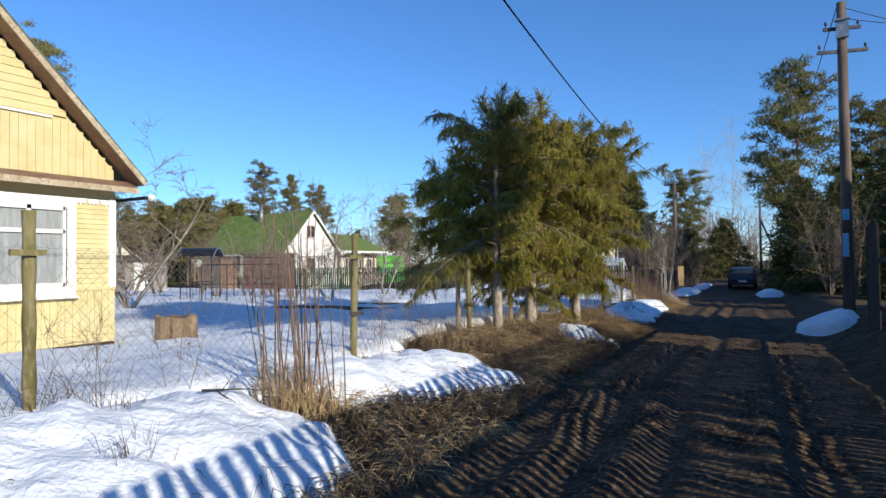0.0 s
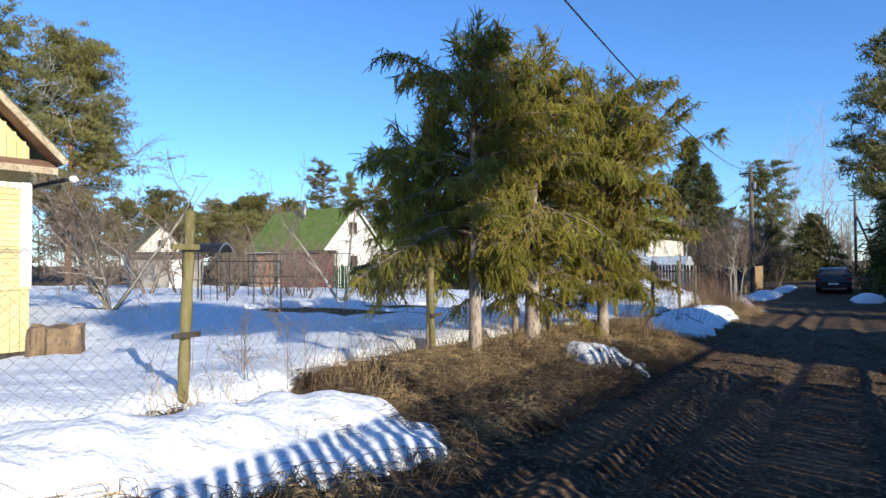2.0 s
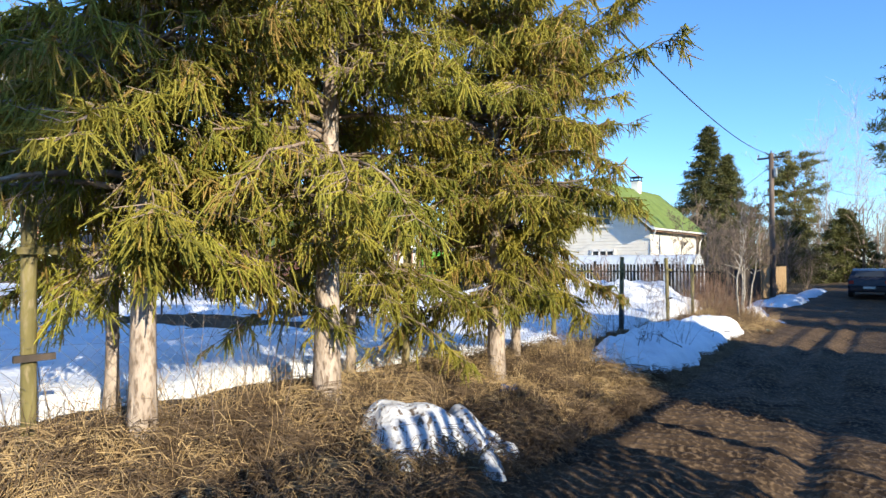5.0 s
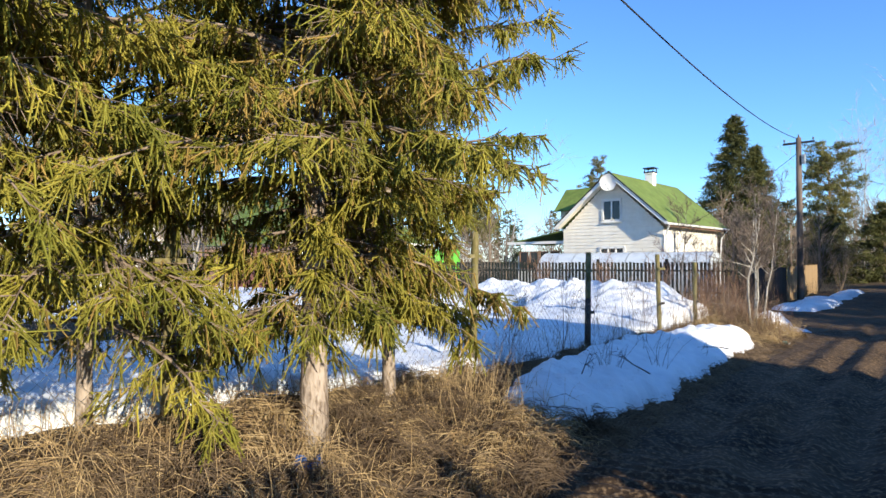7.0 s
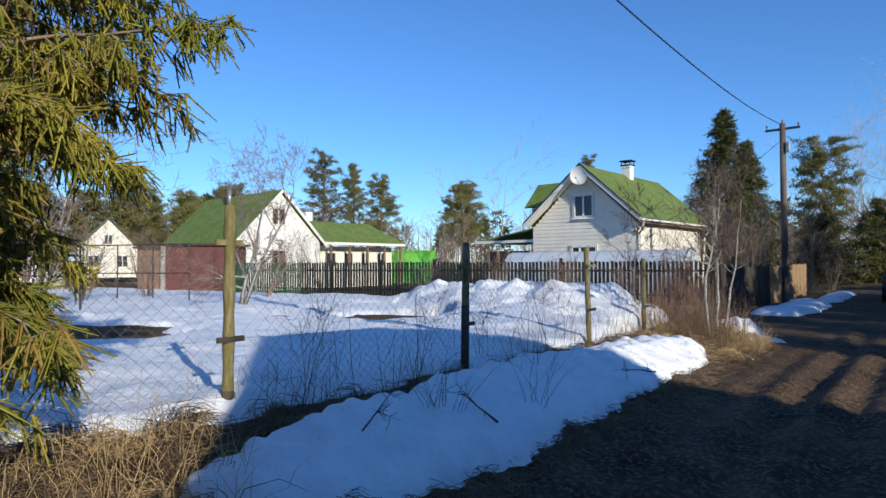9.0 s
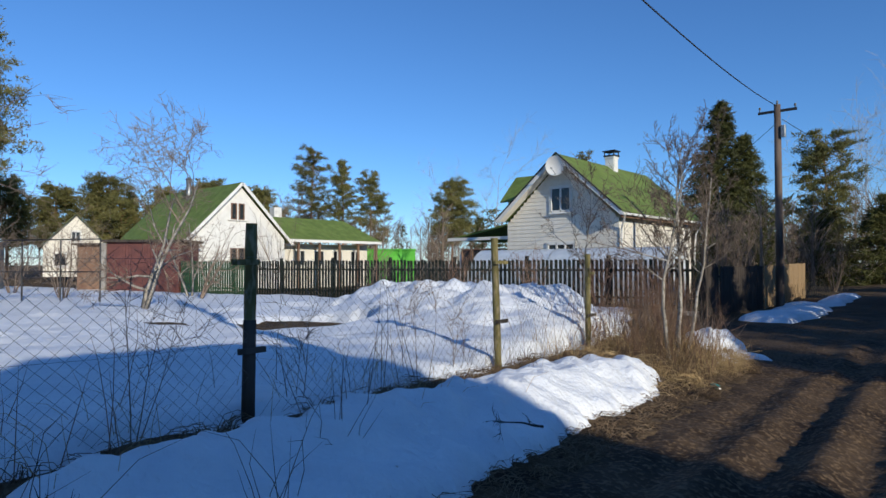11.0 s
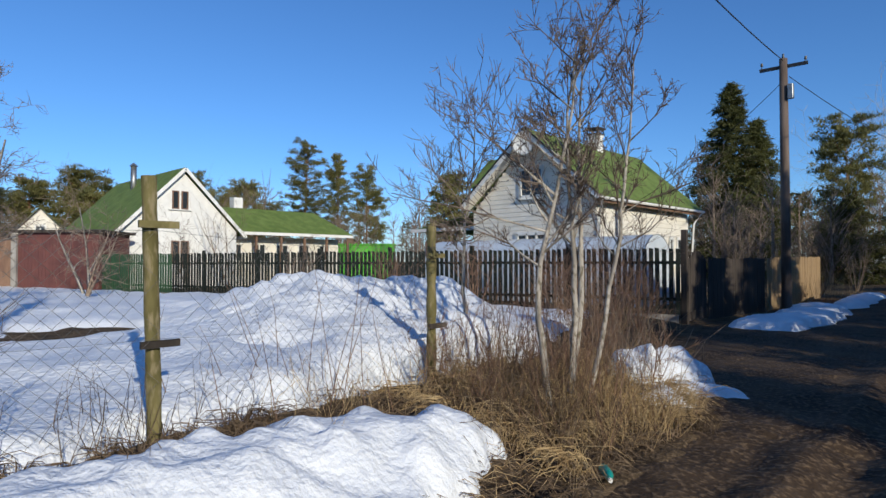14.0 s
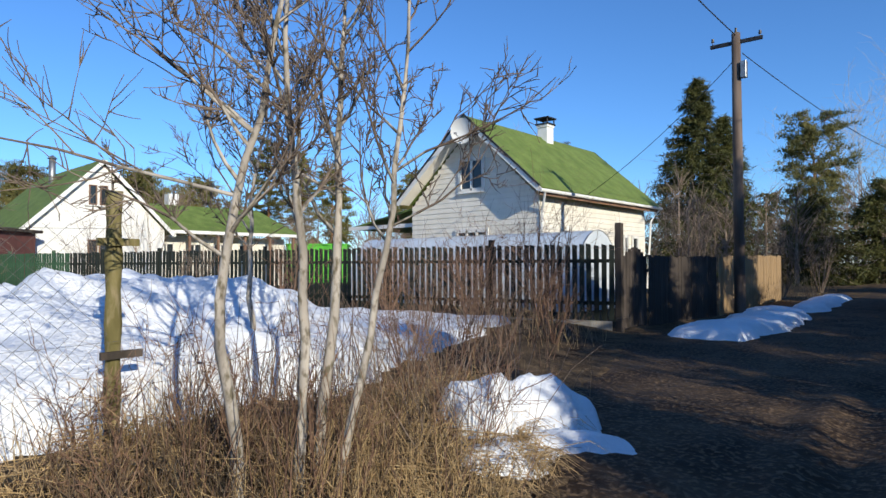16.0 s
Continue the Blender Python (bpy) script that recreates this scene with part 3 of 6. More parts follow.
def cream_house():
    """The sided house with the attic window and satellite dish."""
    z0 = -0.9
    h = thing("house", pose(0, 0, 0), "cream-sided house with a green roof, attic window and brick chimney", "house")
    x0, x1, y0, y1, ze, za = -18.0, -12.0, 38.5, 47.0, 2.75, 5.55
    body = MB()
    gable_prism(body, x0, x1, z0, ze, za, y0, y1, "y")
    wall = part("wall", body, M_CREAM, h)
    xm = (x0 + x1) / 2
    siding(wall, Matrix.Translation((x0, y0, 0)), x1 - x0, z0 + 0.3, za - 0.1, 0.19, M_CREAM,
           clip=lambda z: (0, 6.0) if z < ze else ((z - ze) / (za - ze) * 3.0, 6.0 - (z - ze) / (za - ze) * 3.0))
    siding(wall, Matrix.Translation((x1, y0, 0)) @ FACE_E, y1 - y0, z0 + 0.3, ze - 0.15, 0.19, M_CREAM)
    for s, xe in ((1, -11.55), (-1, -18.2)):
        rf = MB()
        zz = 2.95 if s == 1 else 2.9
        roof_slab(rf, (xe, 37.85, zz), (xe, 47.6, zz), (xm + 0.25, 47.6, 5.8), (xm + 0.25, 37.85, 5.8), 0.07)
        roof = part("roof", rf, M_GREENROOF, h)
        part("barge_board", MB().beam((xe, 37.83, zz - 0.04), (xm + 0.25, 37.83, 5.74), 0.03, 0.17), M_WHITE, roof)
        part("roof_edge", MB().beam((xe, 37.8, zz + 0.1), (xm + 0.25, 37.8, 5.9), 0.05, 0.06), M_DARKMETAL, roof)
        part("soffit", MB().beam((xe, 38.17, zz - 0.02), (xm + 0.25, 38.17, 5.76), 0.64, 0.025), M_CREAM, roof)
    part("gutter", MB().tube([(-11.5, 37.8, 2.9), (-11.5, 47.7, 2.93)], 0.06, 8), M_WHITE, h)
    part("fascia", MB().box((-11.62, 42.7, 2.84), (0.04, 9.6, 0.16)), M_BROWN, h)
    part("downpipe", MB().tube([(-11.52, 38.1, 2.88), (-11.85, 38.45, 2.3), (-11.93, 38.45, -0.6)], 0.045, 8), M_WHITE, h)
    part("downpipe", MB().tube([(-11.5, 47.5, 2.9), (-11.75, 47.1, 2.35), (-11.93, 47.05, -0.6)], 0.045, 8), M_WHITE, h)
    cx, cy = -14.62, 43.1
    ch = part("chimney", MB().box((cx, cy, 5.68), (0.5, 0.5, 1.36), bev=0.02).box((cx, cy, 6.3), (0.56, 0.56, 0.1), bev=0.02), M_WHITE, h, "white brick chimney")
    cap = MB().box((cx, cy, 6.39), (0.62, 0.62, 0.06)).box((cx, cy, 6.64), (0.7, 0.7, 0.05))
    for a in (-0.26, 0.26):
        for b in (-0.26, 0.26):
            cap.tube([(cx + a, cy + b, 6.36), (cx + a, cy + b, 6.62)], 0.03)
    part("chimney_cap", cap, M_DARKMETAL, ch, "dark metal chimney cap")
    window(wall, pose(-14.9, 38.47, 3.25), 1.05, 1.1, 2, 0.08, 0.06, inside=M_GLASS)
    window(wall, pose(-14.9, 38.47, 0.6), 1.4, 1.1, 3, 0.08, 0.06)
    window(wall, Matrix.Translation((-11.97, 45.9, 0.5)) @ FACE_E, 0.5, 1.1, 1, 0.07, 0.05)
    window(wall, Matrix.Translation((-11.97, 45.0, 0.5)) @ FACE_E, 0.3, 1.1, 1, 0.07, 0.05)
    # side dormer on the far slope
    dm = MB()
    gable_prism(dm, 40.2, 42.6, 2.9, 4.2, 5.4, -19.2, -15.5, "x")
    part("dormer", dm, M_CREAM, h)
    for s in (-1, 1):
        rf = MB()
        roof_slab(rf, (-19.5, 41.4 + s * 1.5, 4.05), (-15.2, 41.4 + s * 1.5, 4.05), (-15.2, 41.4, 5.52), (-19.5, 41.4, 5.52), 0.06)
        part("dormer_roof", rf, M_GREENROOF, h)
    # glazed porch
    part("porch_wall", MB().box((-19.9, 41.3, 0.2), (3.6, 4.4, 2.2)), M_WHITE, h)
    pr = MB()
    roof_slab(pr, (-22.2, 38.7, 2.05), (-22.2, 44.0, 2.05), (-17.95, 44.0, 2.75), (-17.95, 38.7, 2.75), 0.08)
    porch = part("porch_roof", pr, M_GREENROOF, h)
    part("porch_fascia", MB().box((-20.1, 38.72, 2.1), (4.3, 0.05, 0.16)), M_WHITE, porch)
    for i in range(4):
        window(h, pose(-21.2 + i * 0.75, 39.07, 0.5), 0.6, 1.05, 1, 0.06, 0.0, inside=M_GLASS, frame_m=M_BROWN)
    d = thing("satellite_dish", pose(-14.74, 37.72, 5.28, 8, 0, 8), "round pale satellite dish fixed below the roof peak", "dish")
    dv, df = [], []
    for i in range(5):
        r = 0.46 * i / 4
        for k in range(24):
            w = 2 * math.pi * k / 24
            dv.append((r * math.cos(w), -0.05 - 0.12 * (r / 0.46) ** 2 + 0.12, r * math.sin(w)))
    for i in range(4):
        for k in range(24):
            df.append((i * 24 + k, i * 24 + (k + 1) % 24, (i + 1) * 24 + (k + 1) % 24, (i + 1) * 24 + k))
    me = mesh_np("reflector", dv, df, M_WHITE, True)
    part("reflector", me, M_WHITE, d)
    part("feed_arm", MB().tube([(0, 0.02, -0.42), (0, -0.45, -0.12)], 0.015, 6).box((0, -0.47, -0.1), (0.06, 0.1, 0.06)), M_GALV, d)
    part("bracket", MB().tube([(0, 0.08, 0), (0, 0.75, -0.05)], 0.025, 6), M_GALV, d)


cream_house()


def white_house():
    h = thing("house", pose(0, 0, 0), "white rendered house with a steep green roof and metal flue", "house")
    z0, x1, y0, y1, ze, za = -0.8, -32.4, 28.9, 34.9, 2.3, 5.35
    body = MB()
    gable_prism(body, y0, y1, z0, ze, za, -41.5, x1, "x")
    wall = part("wall", body, M_WHITE, h)
    ym = (y0 + y1) / 2
    for s in (-1, 1):
        ye = ym + s * 3.35
        rf = MB()
        roof_slab(rf, (x1 + 0.3, ye, 2.05), (-42.0, ye, 2.05), (-42.0, ym, 5.5), (x1 + 0.3, ym, 5.5), 0.08)
        roof = part("roof", rf, M_GREENROOF, h)
        part("barge_board", MB().beam((x1 + 0.31, ye, 2.05), (x1 + 0.31, ym, 5.48), 0.04, 0.17), M_WHITE, roof)
        part("eave_board", MB().box((-36.8, ye, 2.03), (9.8, 0.04, 0.16)), M_WHITE, roof)
    siding(wall, pose(-41.5, y0, 0), 9.0, -0.4, 2.1, 0.3, M_OLDGREY)
    fl = part("flue", MB().tube([(-37.4, 31.2, 4.4), (-37.4, 31.2, 6.1)], 0.16, 12), M_GALV, h, "shiny metal flue", smooth=True)
    part("flue_cap", MB().tube([(-37.4, 31.2, 6.12), (-37.4, 31.2, 6.3)], [0.24, 0.05], 12), M_GALV, fl)
    for y in (31.5, 31.98):
        window(wall, Matrix.Translation((x1 + 0.02, y, 3.4)) @ FACE_E, 0.3, 0.9, 1, 0.05, 0.0, frame_m=M_BROWN)
        window(wall, Matrix.Translation((x1 + 0.02, y, 0.6)) @ FACE_E, 0.36, 1.1, 1, 0.05, 0.0, frame_m=M_BROWN)
    part("window_ledge", MB().box((x1 + 0.06, 31.74, 3.34), (0.12, 1.2, 0.05)), M_WHITE, wall)
    # veranda wing
    wing = MB().box((-36.8, 39.3, 0.65), (4.2, 8.6, 3.0))
    part("veranda_wall", wing, M_CREAM, h)
    rf = MB()
    roof_slab(rf, (-33.6, 34.7, 2.35), (-33.6, 44.0, 2.35), (-36.8, 43.0, 4.0), (-36.8, 34.7, 4.0), 0.08)
    vr = part("veranda_roof", rf, M_GREENROOF, h)
    part("veranda_fascia", MB().box((-33.55, 39.35, 2.32), (0.05, 9.3, 0.18)), M_WHITE, vr)
    for i in range(6):
        part("veranda_post", MB().box((-33.8, 35.2 + i * 1.7, 0.75), (0.13, 0.13, 3.1)), M_BROWN, h)
    for i in range(5):
        window(h, Matrix.Translation((-34.68, 36.0 + i * 1.6, 0.7)) @ FACE_E, 0.8, 1.0, 2, 0.06, 0.0)
    part("chimney", MB().box((-37.6, 37.6, 4.2), (0.6, 0.6, 1.2)), M_WHITE, h)


white_house()


def shed():
    h = thing("shed", pose(0, 0, 0), "low red-brown garden shed with dark flat roof", "shed")
    b = Vector((-29.6, 27.05, 0))
    u = Vector((-0.72, -0.69, 0))
    n = Vector((0.69, -0.72, 0))
    ang = math.degrees(math.atan2(u.y, u.x))
    c = b + u * 1.75 - n * 1.3
    part("wall", MB().box((c.x, c.y, 0.6), (3.5, 2.6, 2.6), rz=ang), M_REDBROWN, h)
    for i in range(23):
        p = b + u * (0.08 + i * 0.152) + n * 0.012
        part("wall_board", MB().box((p.x, p.y, 0.55), (0.145, 0.022, 2.5), rz=ang), M_REDBROWN, h)
    part("roof", MB().box((c.x, c.y, 1.95), (3.9, 3.0, 0.12), rz=ang), M_DARKWOOD, h)
    c2 = b + u * 4.3 - n * 1.6
    part("lean_to", MB().box((c2.x, c2.y, 0.5), (1.6, 2.6, 2.5), rz=ang), M_BROWN, h)
    part("lean_to_roof", MB().box((c2.x, c2.y, 1.8), (2.0, 3.0, 0.1), rz=ang), M_DARKWOOD, h)
    p = b + u * 3.6 + n * 0.05
    part("corner_post", MB().box((p.x, p.y, 0.5), (0.22, 0.2, 2.7), rz=ang), M_OLDGREY, h)


shed()


def greenhouse():
    h = thing("greenhouse", pose(0, 0, 0), "long arched greenhouse of milky polycarbonate sheet", "greenhouse")
    vs, fs, n = [], [], 14
    for i, x in enumerate(np.linspace(-17.6, -8.6, 10)):
        for k in range(n + 1):
            w = math.pi * k / n
            vs.append((x, 36.1 - 1.25 * math.cos(w), -0.75 + 2.15 * math.sin(w) ** 0.75))
    for i in range(9):
        for k in range(n):
            a = i * (n + 1) + k
            fs.append((a, a + 1, a + n + 2, a + n + 1))
    part("sheet", mesh_np("sheet", vs, fs, M_POLY, True), M_POLY, h)
    for e in (0, 9):
        ring = [Vector(v) for v in vs[e * (n + 1):(e + 1) * (n + 1)]]
        part("end_wall", MB().solid(ring, [tuple(range(n + 1))]), M_POLY, h)
    for i in range(10):
        part("hoop", MB().tube([Vector(v) + Vector((0, 0, 0.012)) for v in vs[i * (n + 1):(i + 1) * (n + 1)]], 0.014, 5), M_GALV, h)


greenhouse()


def far_house(m, w, d, ze, za, wall_m, roof_m, label):
    h = thing("house", m, label, "house")
    b = MB()
    gable_prism(b, -w / 2, w / 2, 0, ze, za, -d, 0, "x")
    wall = part("wall", b, wall_m, h)
    for s in (-1, 1):
        rf = MB()
        k = (za - ze) / (w / 2)
        roof_slab(rf, (0.4, s * (w / 2 + 0.35), ze - 0.35 * k), (-d - 0.3, s * (w / 2 + 0.35), ze - 0.35 * k), (-d - 0.3, 0, za + 0.05), (0.4, 0, za + 0.05), 0.08)
        part("roof", rf, roof_m, h)
    window(wall, Matrix.Translation((0.02, 0, ze + 0.3)) @ FACE_E, 0.7, 0.9, 2, 0.07, 0.08)
    window(wall, Matrix.Translation((0.02, -1.2, 1.0)) @ FACE_E, 0.9, 1.1, 2, 0.07, 0.08)
    window(wall, Matrix.Translation((0.02, 1.2, 1.0)) @ FACE_E, 0.9, 1.1, 2, 0.07, 0.08)
    return h


far_house(pose(-62.0, 32.3, -0.3, 0, 0, -15), 5.0, 6.0, 2.9, 5.6, M_CREAM, M_MOSSROOF, "small pale garden house with a steep gable behind bare bushes")
far_house(pose(-70.0, 17.0, -0.3, 0, 0, -10), 6.5, 7.0, 3.4, 5.4, M_CREAM, M_BROWN, "pale house half hidden behind bare trees")
far_house(pose(-62.0, 66.0, -0.8, 0, 0, -40), 6.0, 7.0, 2.2, 4.6, M_BROWN, M_GREENROOF, "distant brown timber house with gable roof")
lime = thing("site_cabin", pose(-37.5, 48.5, -0.8, 0, 0, 45), "bright lime-green site cabin behind the fence", "cabin")
part("body", MB().box((0, 0, 1.35), (4.2, 2.4, 2.7), bev=0.03), M_LIME, lime)
part("roof", MB().box((0, 0, 2.76), (4.4, 2.6, 0.1)), M_LIME, lime)
part("corner_frame", MB().box((-2.1, -1.2, 1.35), (0.1, 0.1, 2.72)).box((2.1, -1.2, 1.35), (0.1, 0.1, 2.72)), M_LIME, lime)

# ---- plants: fast builders ----


def unit(a):
    return a / np.maximum(np.linalg.norm(a, axis=-1, keepdims=True), 1e-9)


def sticks(A, B, r0, r1):
    """Three-sided tapering sticks from A to B as arrays of verts and triangles."""
    A, B = np.asarray(A, float), np.asarray(B, float)
    d = unit(B - A)
    ref = np.where(np.abs(d[:, 2:3]) > 0.9, np.array([[1.0, 0, 0]]), np.array([[0, 0, 1.0]]))
    u = unit(np.cross(d, ref))
    w = np.cross(d, u)
    r0, r1 = np.broadcast_to(r0, (len(A),))[:, None], np.broadcast_to(r1, (len(A),))[:, None]
    vs = []
    for base, r in ((A, r0), (B, r1)):
        for k in range(3):
            t = 2 * math.pi * k / 3
            vs.append(base + r * (math.cos(t) * u + math.sin(t) * w))
    v = np.stack(vs, 1).reshape(-1, 3)
    f = np.array([(0, 1, 4), (0, 4, 3), (1, 2, 5), (1, 5, 4), (2, 0, 3), (2, 3, 5)])
    return v, (f[None] + 6 * np.arange(len(A))[:, None, None]).reshape(-1, 3)


def needles(P, D, L, n, length, width, rng, spread=0.8):
    """n needle blades along each twig (start P, direction D, length L)."""
    k = len(P)
    s = rng.random((k, n, 1))
    base = P[:, None] + D[:, None] * L[:, None, None] * s
    side = unit(rng.normal(size=(k, n, 3)))
    d = unit(D[:, None] * 0.75 + side * spread)
    ln = length * (0.6 + 0.8 * rng.random((k, n, 1))) * (1.15 - 0.45 * s)
    w = unit(np.cross(d, rng.normal(size=(k, n, 3)))) * width
    v = np.stack([base - w, base + w, base + d * ln], 2).reshape(-1, 3)
    return v, np.arange(len(v)).reshape(-1, 3)


def join(*parts):
    vs, fs, o = [], [], 0
    for v, f in parts:
        vs.append(v)
        fs.append(f + o)
        o += len(v)
    return np.concatenate(vs), np.concatenate(fs)


def row_spruce(x, y, h, reach, zlow, seed, lean=(0, 0), n_br=78, bare_side=None, extra=(), girth=0.13, taper=1.0):
    """A spruce with its top cropped: many long drooping limbs with hanging needle tassels."""
    rng = np.random.default_rng(seed)
    z0 = at(x, y)
    t = thing("spruce_tree", pose(x, y, z0), "cropped olive-green spruce with pale trunk and drooping branches in dry grass", "tree", "spruces along the fence")
    pts = [(lean[0] * s * s, lean[1] * s * s, -0.1 + (h - 0.4) * s) for s in np.linspace(0, 1, 9)]
    rad = [girth * ((1 - 0.7 * s) + (0.12 if s == 0 else 0)) for s in np.linspace(0, 1, 9)]
    part("trunk", MB().tube(pts, rad, 12), M_BARK, t, smooth=True)
    A, B, R0, R1, TP, TD, TL, rust = [], [], [], [], [], [], [], []
    specs = []
    for i in range(n_br):
        u = (i + rng.random()) / n_br
        az = rng.random() * 2 * math.pi
        L = reach * (0.35 + 0.65 * rng.random()) * (1 - 0.2 * u)
        zb = zlow + (h - 0.5 - zlow) * u
        if bare_side is not None and zb < 2.0 and math.cos(az - bare_side) > 0.3:
            L *= 0.45
        L *= min(1.0, taper + (1 - taper) * 1.5 * u)
        specs.append((zb, az, L, 0.1 + 0.5 * u + 0.2 * rng.random(), 0.8 - 0.25 * u))
    for k in range(7):  # several upright leaders where the top was cut
        specs.append((h - 0.9 + 0.2 * rng.random(), rng.random() * 6.28, 0.8 + 0.55 * rng.random(), 0.95 + 0.35 * rng.random(), 0.1))
    specs += list(extra)
    for zb, az, L, el, droop in specs:
        s = np.linspace(0, 1, 9)
        out = np.array([math.cos(az), math.sin(az), 0.0])
        s0 = np.clip(zb / max(h - 0.4, 0.1), 0, 1)
        base = np.array([lean[0] * s0 * s0, lean[1] * s0 * s0, zb])
        r = L * s * math.cos(el)
        z = L * (math.sin(el) * s - droop * s ** 2 + 0.3 * droop * s ** 3)
        wob = np.cumsum(rng.normal(scale=0.02 * L, size=(9, 3)), 0)
        p = base + out * r[:, None] + np.array([0, 0, 1.0]) * z[:, None] + wob * s[:, None]
        A.append(p[:-1]), B.append(p[1:])
        rr = 0.022 * (0.5 + L / 2.2) * (1 - 0.85 * s)
        R0.append(rr[:-1]), R1.append(rr[1:])
        m = int(L * 13) + 3
        sl = 0.12 + 0.88 * rng.random(m) ** 0.8
        q = np.stack([np.interp(sl, s, p[:, j]) for j in range(3)], 1)
        tang = unit(p[-1] - p[0])
        side = np.cross(tang, [0, 0, 1.0]) * np.where(rng.random(m) < 0.5, 1, -1)[:, None]
        ld = unit(tang * 0.55 + side * (0.5 + 0.5 * rng.random((m, 1))) + rng.normal(scale=0.25, size=(m, 3)) + np.array([0, 0, -0.15]))
        ll = (0.18 + 0.42 * rng.random(m)) * (1.1 - 0.6 * sl) * min(1, L / 1.2)
        e = q + ld * ll[:, None] + np.array([0, 0, -0.25]) * (ll ** 2)[:, None]
        A.append(q), B.append(e), R0.append(np.full(m, 0.006)), R1.append(np.full(m, 0.002))
        n_t = 9
        st = rng.random((m, n_t, 1))
        tp = q[:, None] + (e - q)[:, None] * st
        td = unit(ld[:, None] * 0.4 + rng.normal(scale=0.36, size=(m, n_t, 3)) + np.array([0, 0, -0.85 + 0.9 * (el > 1.0)]))
        tl = 0.07 + 0.19 * rng.random((m, n_t))
        live = rng.random((m, n_t)) < np.clip(0.25 + 1.1 * sl, 0, 1)[:, None]
        TP.append(tp[live]), TD.append(td[live]), TL.append(tl[live])
        dead = ~live
        A.append(tp[dead]), B.append(tp[dead] + td[dead] * tl[dead][:, None]), R0.append(np.full(dead.sum(), 0.003)), R1.append(np.full(dead.sum(), 0.001))
        rust.append(rng.random(live.sum()) < (0.4 if rng.random() < 0.22 else 0.07))
        k = 10  # the limb's own end
        sl2 = 0.45 + 0.55 * rng.random(k)
        TP.append(np.stack([np.interp(sl2, s, p[:, j]) for j in range(3)], 1))
        TD.append(unit(np.repeat(unit(p[-1] - p[-3])[None], k, 0) + rng.normal(scale=0.3, size=(k, 3))))
        TL.append(np.full(k, 0.2)), rust.append(np.zeros(k, bool))
    v, f = sticks(np.concatenate(A), np.concatenate(B), np.concatenate(R0), np.concatenate(R1))
    part("branchwork", mesh_np("branchwork", v, f, M_TWIG), M_TWIG, t)
    TP, TD, TL, rust = np.concatenate(TP), np.concatenate(TD), np.concatenate(TL), np.concatenate(rust)
    for sel, material, name in ((~rust, M_NEEDLE, "crown"), (rust, M_NEEDLE_OLD, "dry_needles")):
        v, f = join(needles(TP[sel], TD[sel], TL[sel], 14, 0.030, 0.0052, rng, 0.9), sticks(TP[sel], TP[sel] + TD[sel] * TL[sel][:, None], 0.008, 0.004))
        part(name, mesh_np(name, v, f, material), material, t)
    return t


row_spruce(-4.35, 5.8, 3.6, 1.6, 1.15, 11, n_br=66, girth=0.06)
row_spruce(-3.36, 5.60, 4.35, 2.1, 1.3, 12, bare_side=0.0, n_br=74, girth=0.1)
row_spruce(-3.36, 7.26, 4.6, 2.3, 1.7, 13, bare_side=-0.4, n_br=82, lean=(0.1, 0.0), girth=0.135)
row_spruce(-3.16, 9.71, 4.9, 2.3, 0.9, 14, n_br=138, bare_side=-0.6, taper=0.75, extra=[(3.3, 0.55, 2.7, 0.7, 0.12), (3.2, 0.45, 2.4, 0.66, 0.14), (3.0, 0.3, 2.1, 0.55, 0.2), (3.7, 0.9, 1.9, 0.8, 0.1)], girth=0.115)
row_spruce(-3.7, 11.0, 4.6, 1.7, 0.9, 15, n_br=92, taper=0.4, extra=[(3.0, 0.6, 2.2, 0.85, 0.1), (2.6, 0.9, 1.9, 0.6, 0.2), (2.9, 0.75, 2.0, 0.5, 0.25), (3.4, 0.95, 1.9, 0.45, 0.3), (2.4, 0.8, 1.5, 0.4, 0.25), (3.8, 0.7, 1.8, 0.4, 0.3)], girth=0.07)

row_spruce(-4.4, 8.5, 4.2, 1.8, 0.7, 16, n_br=60, girth=0.06)


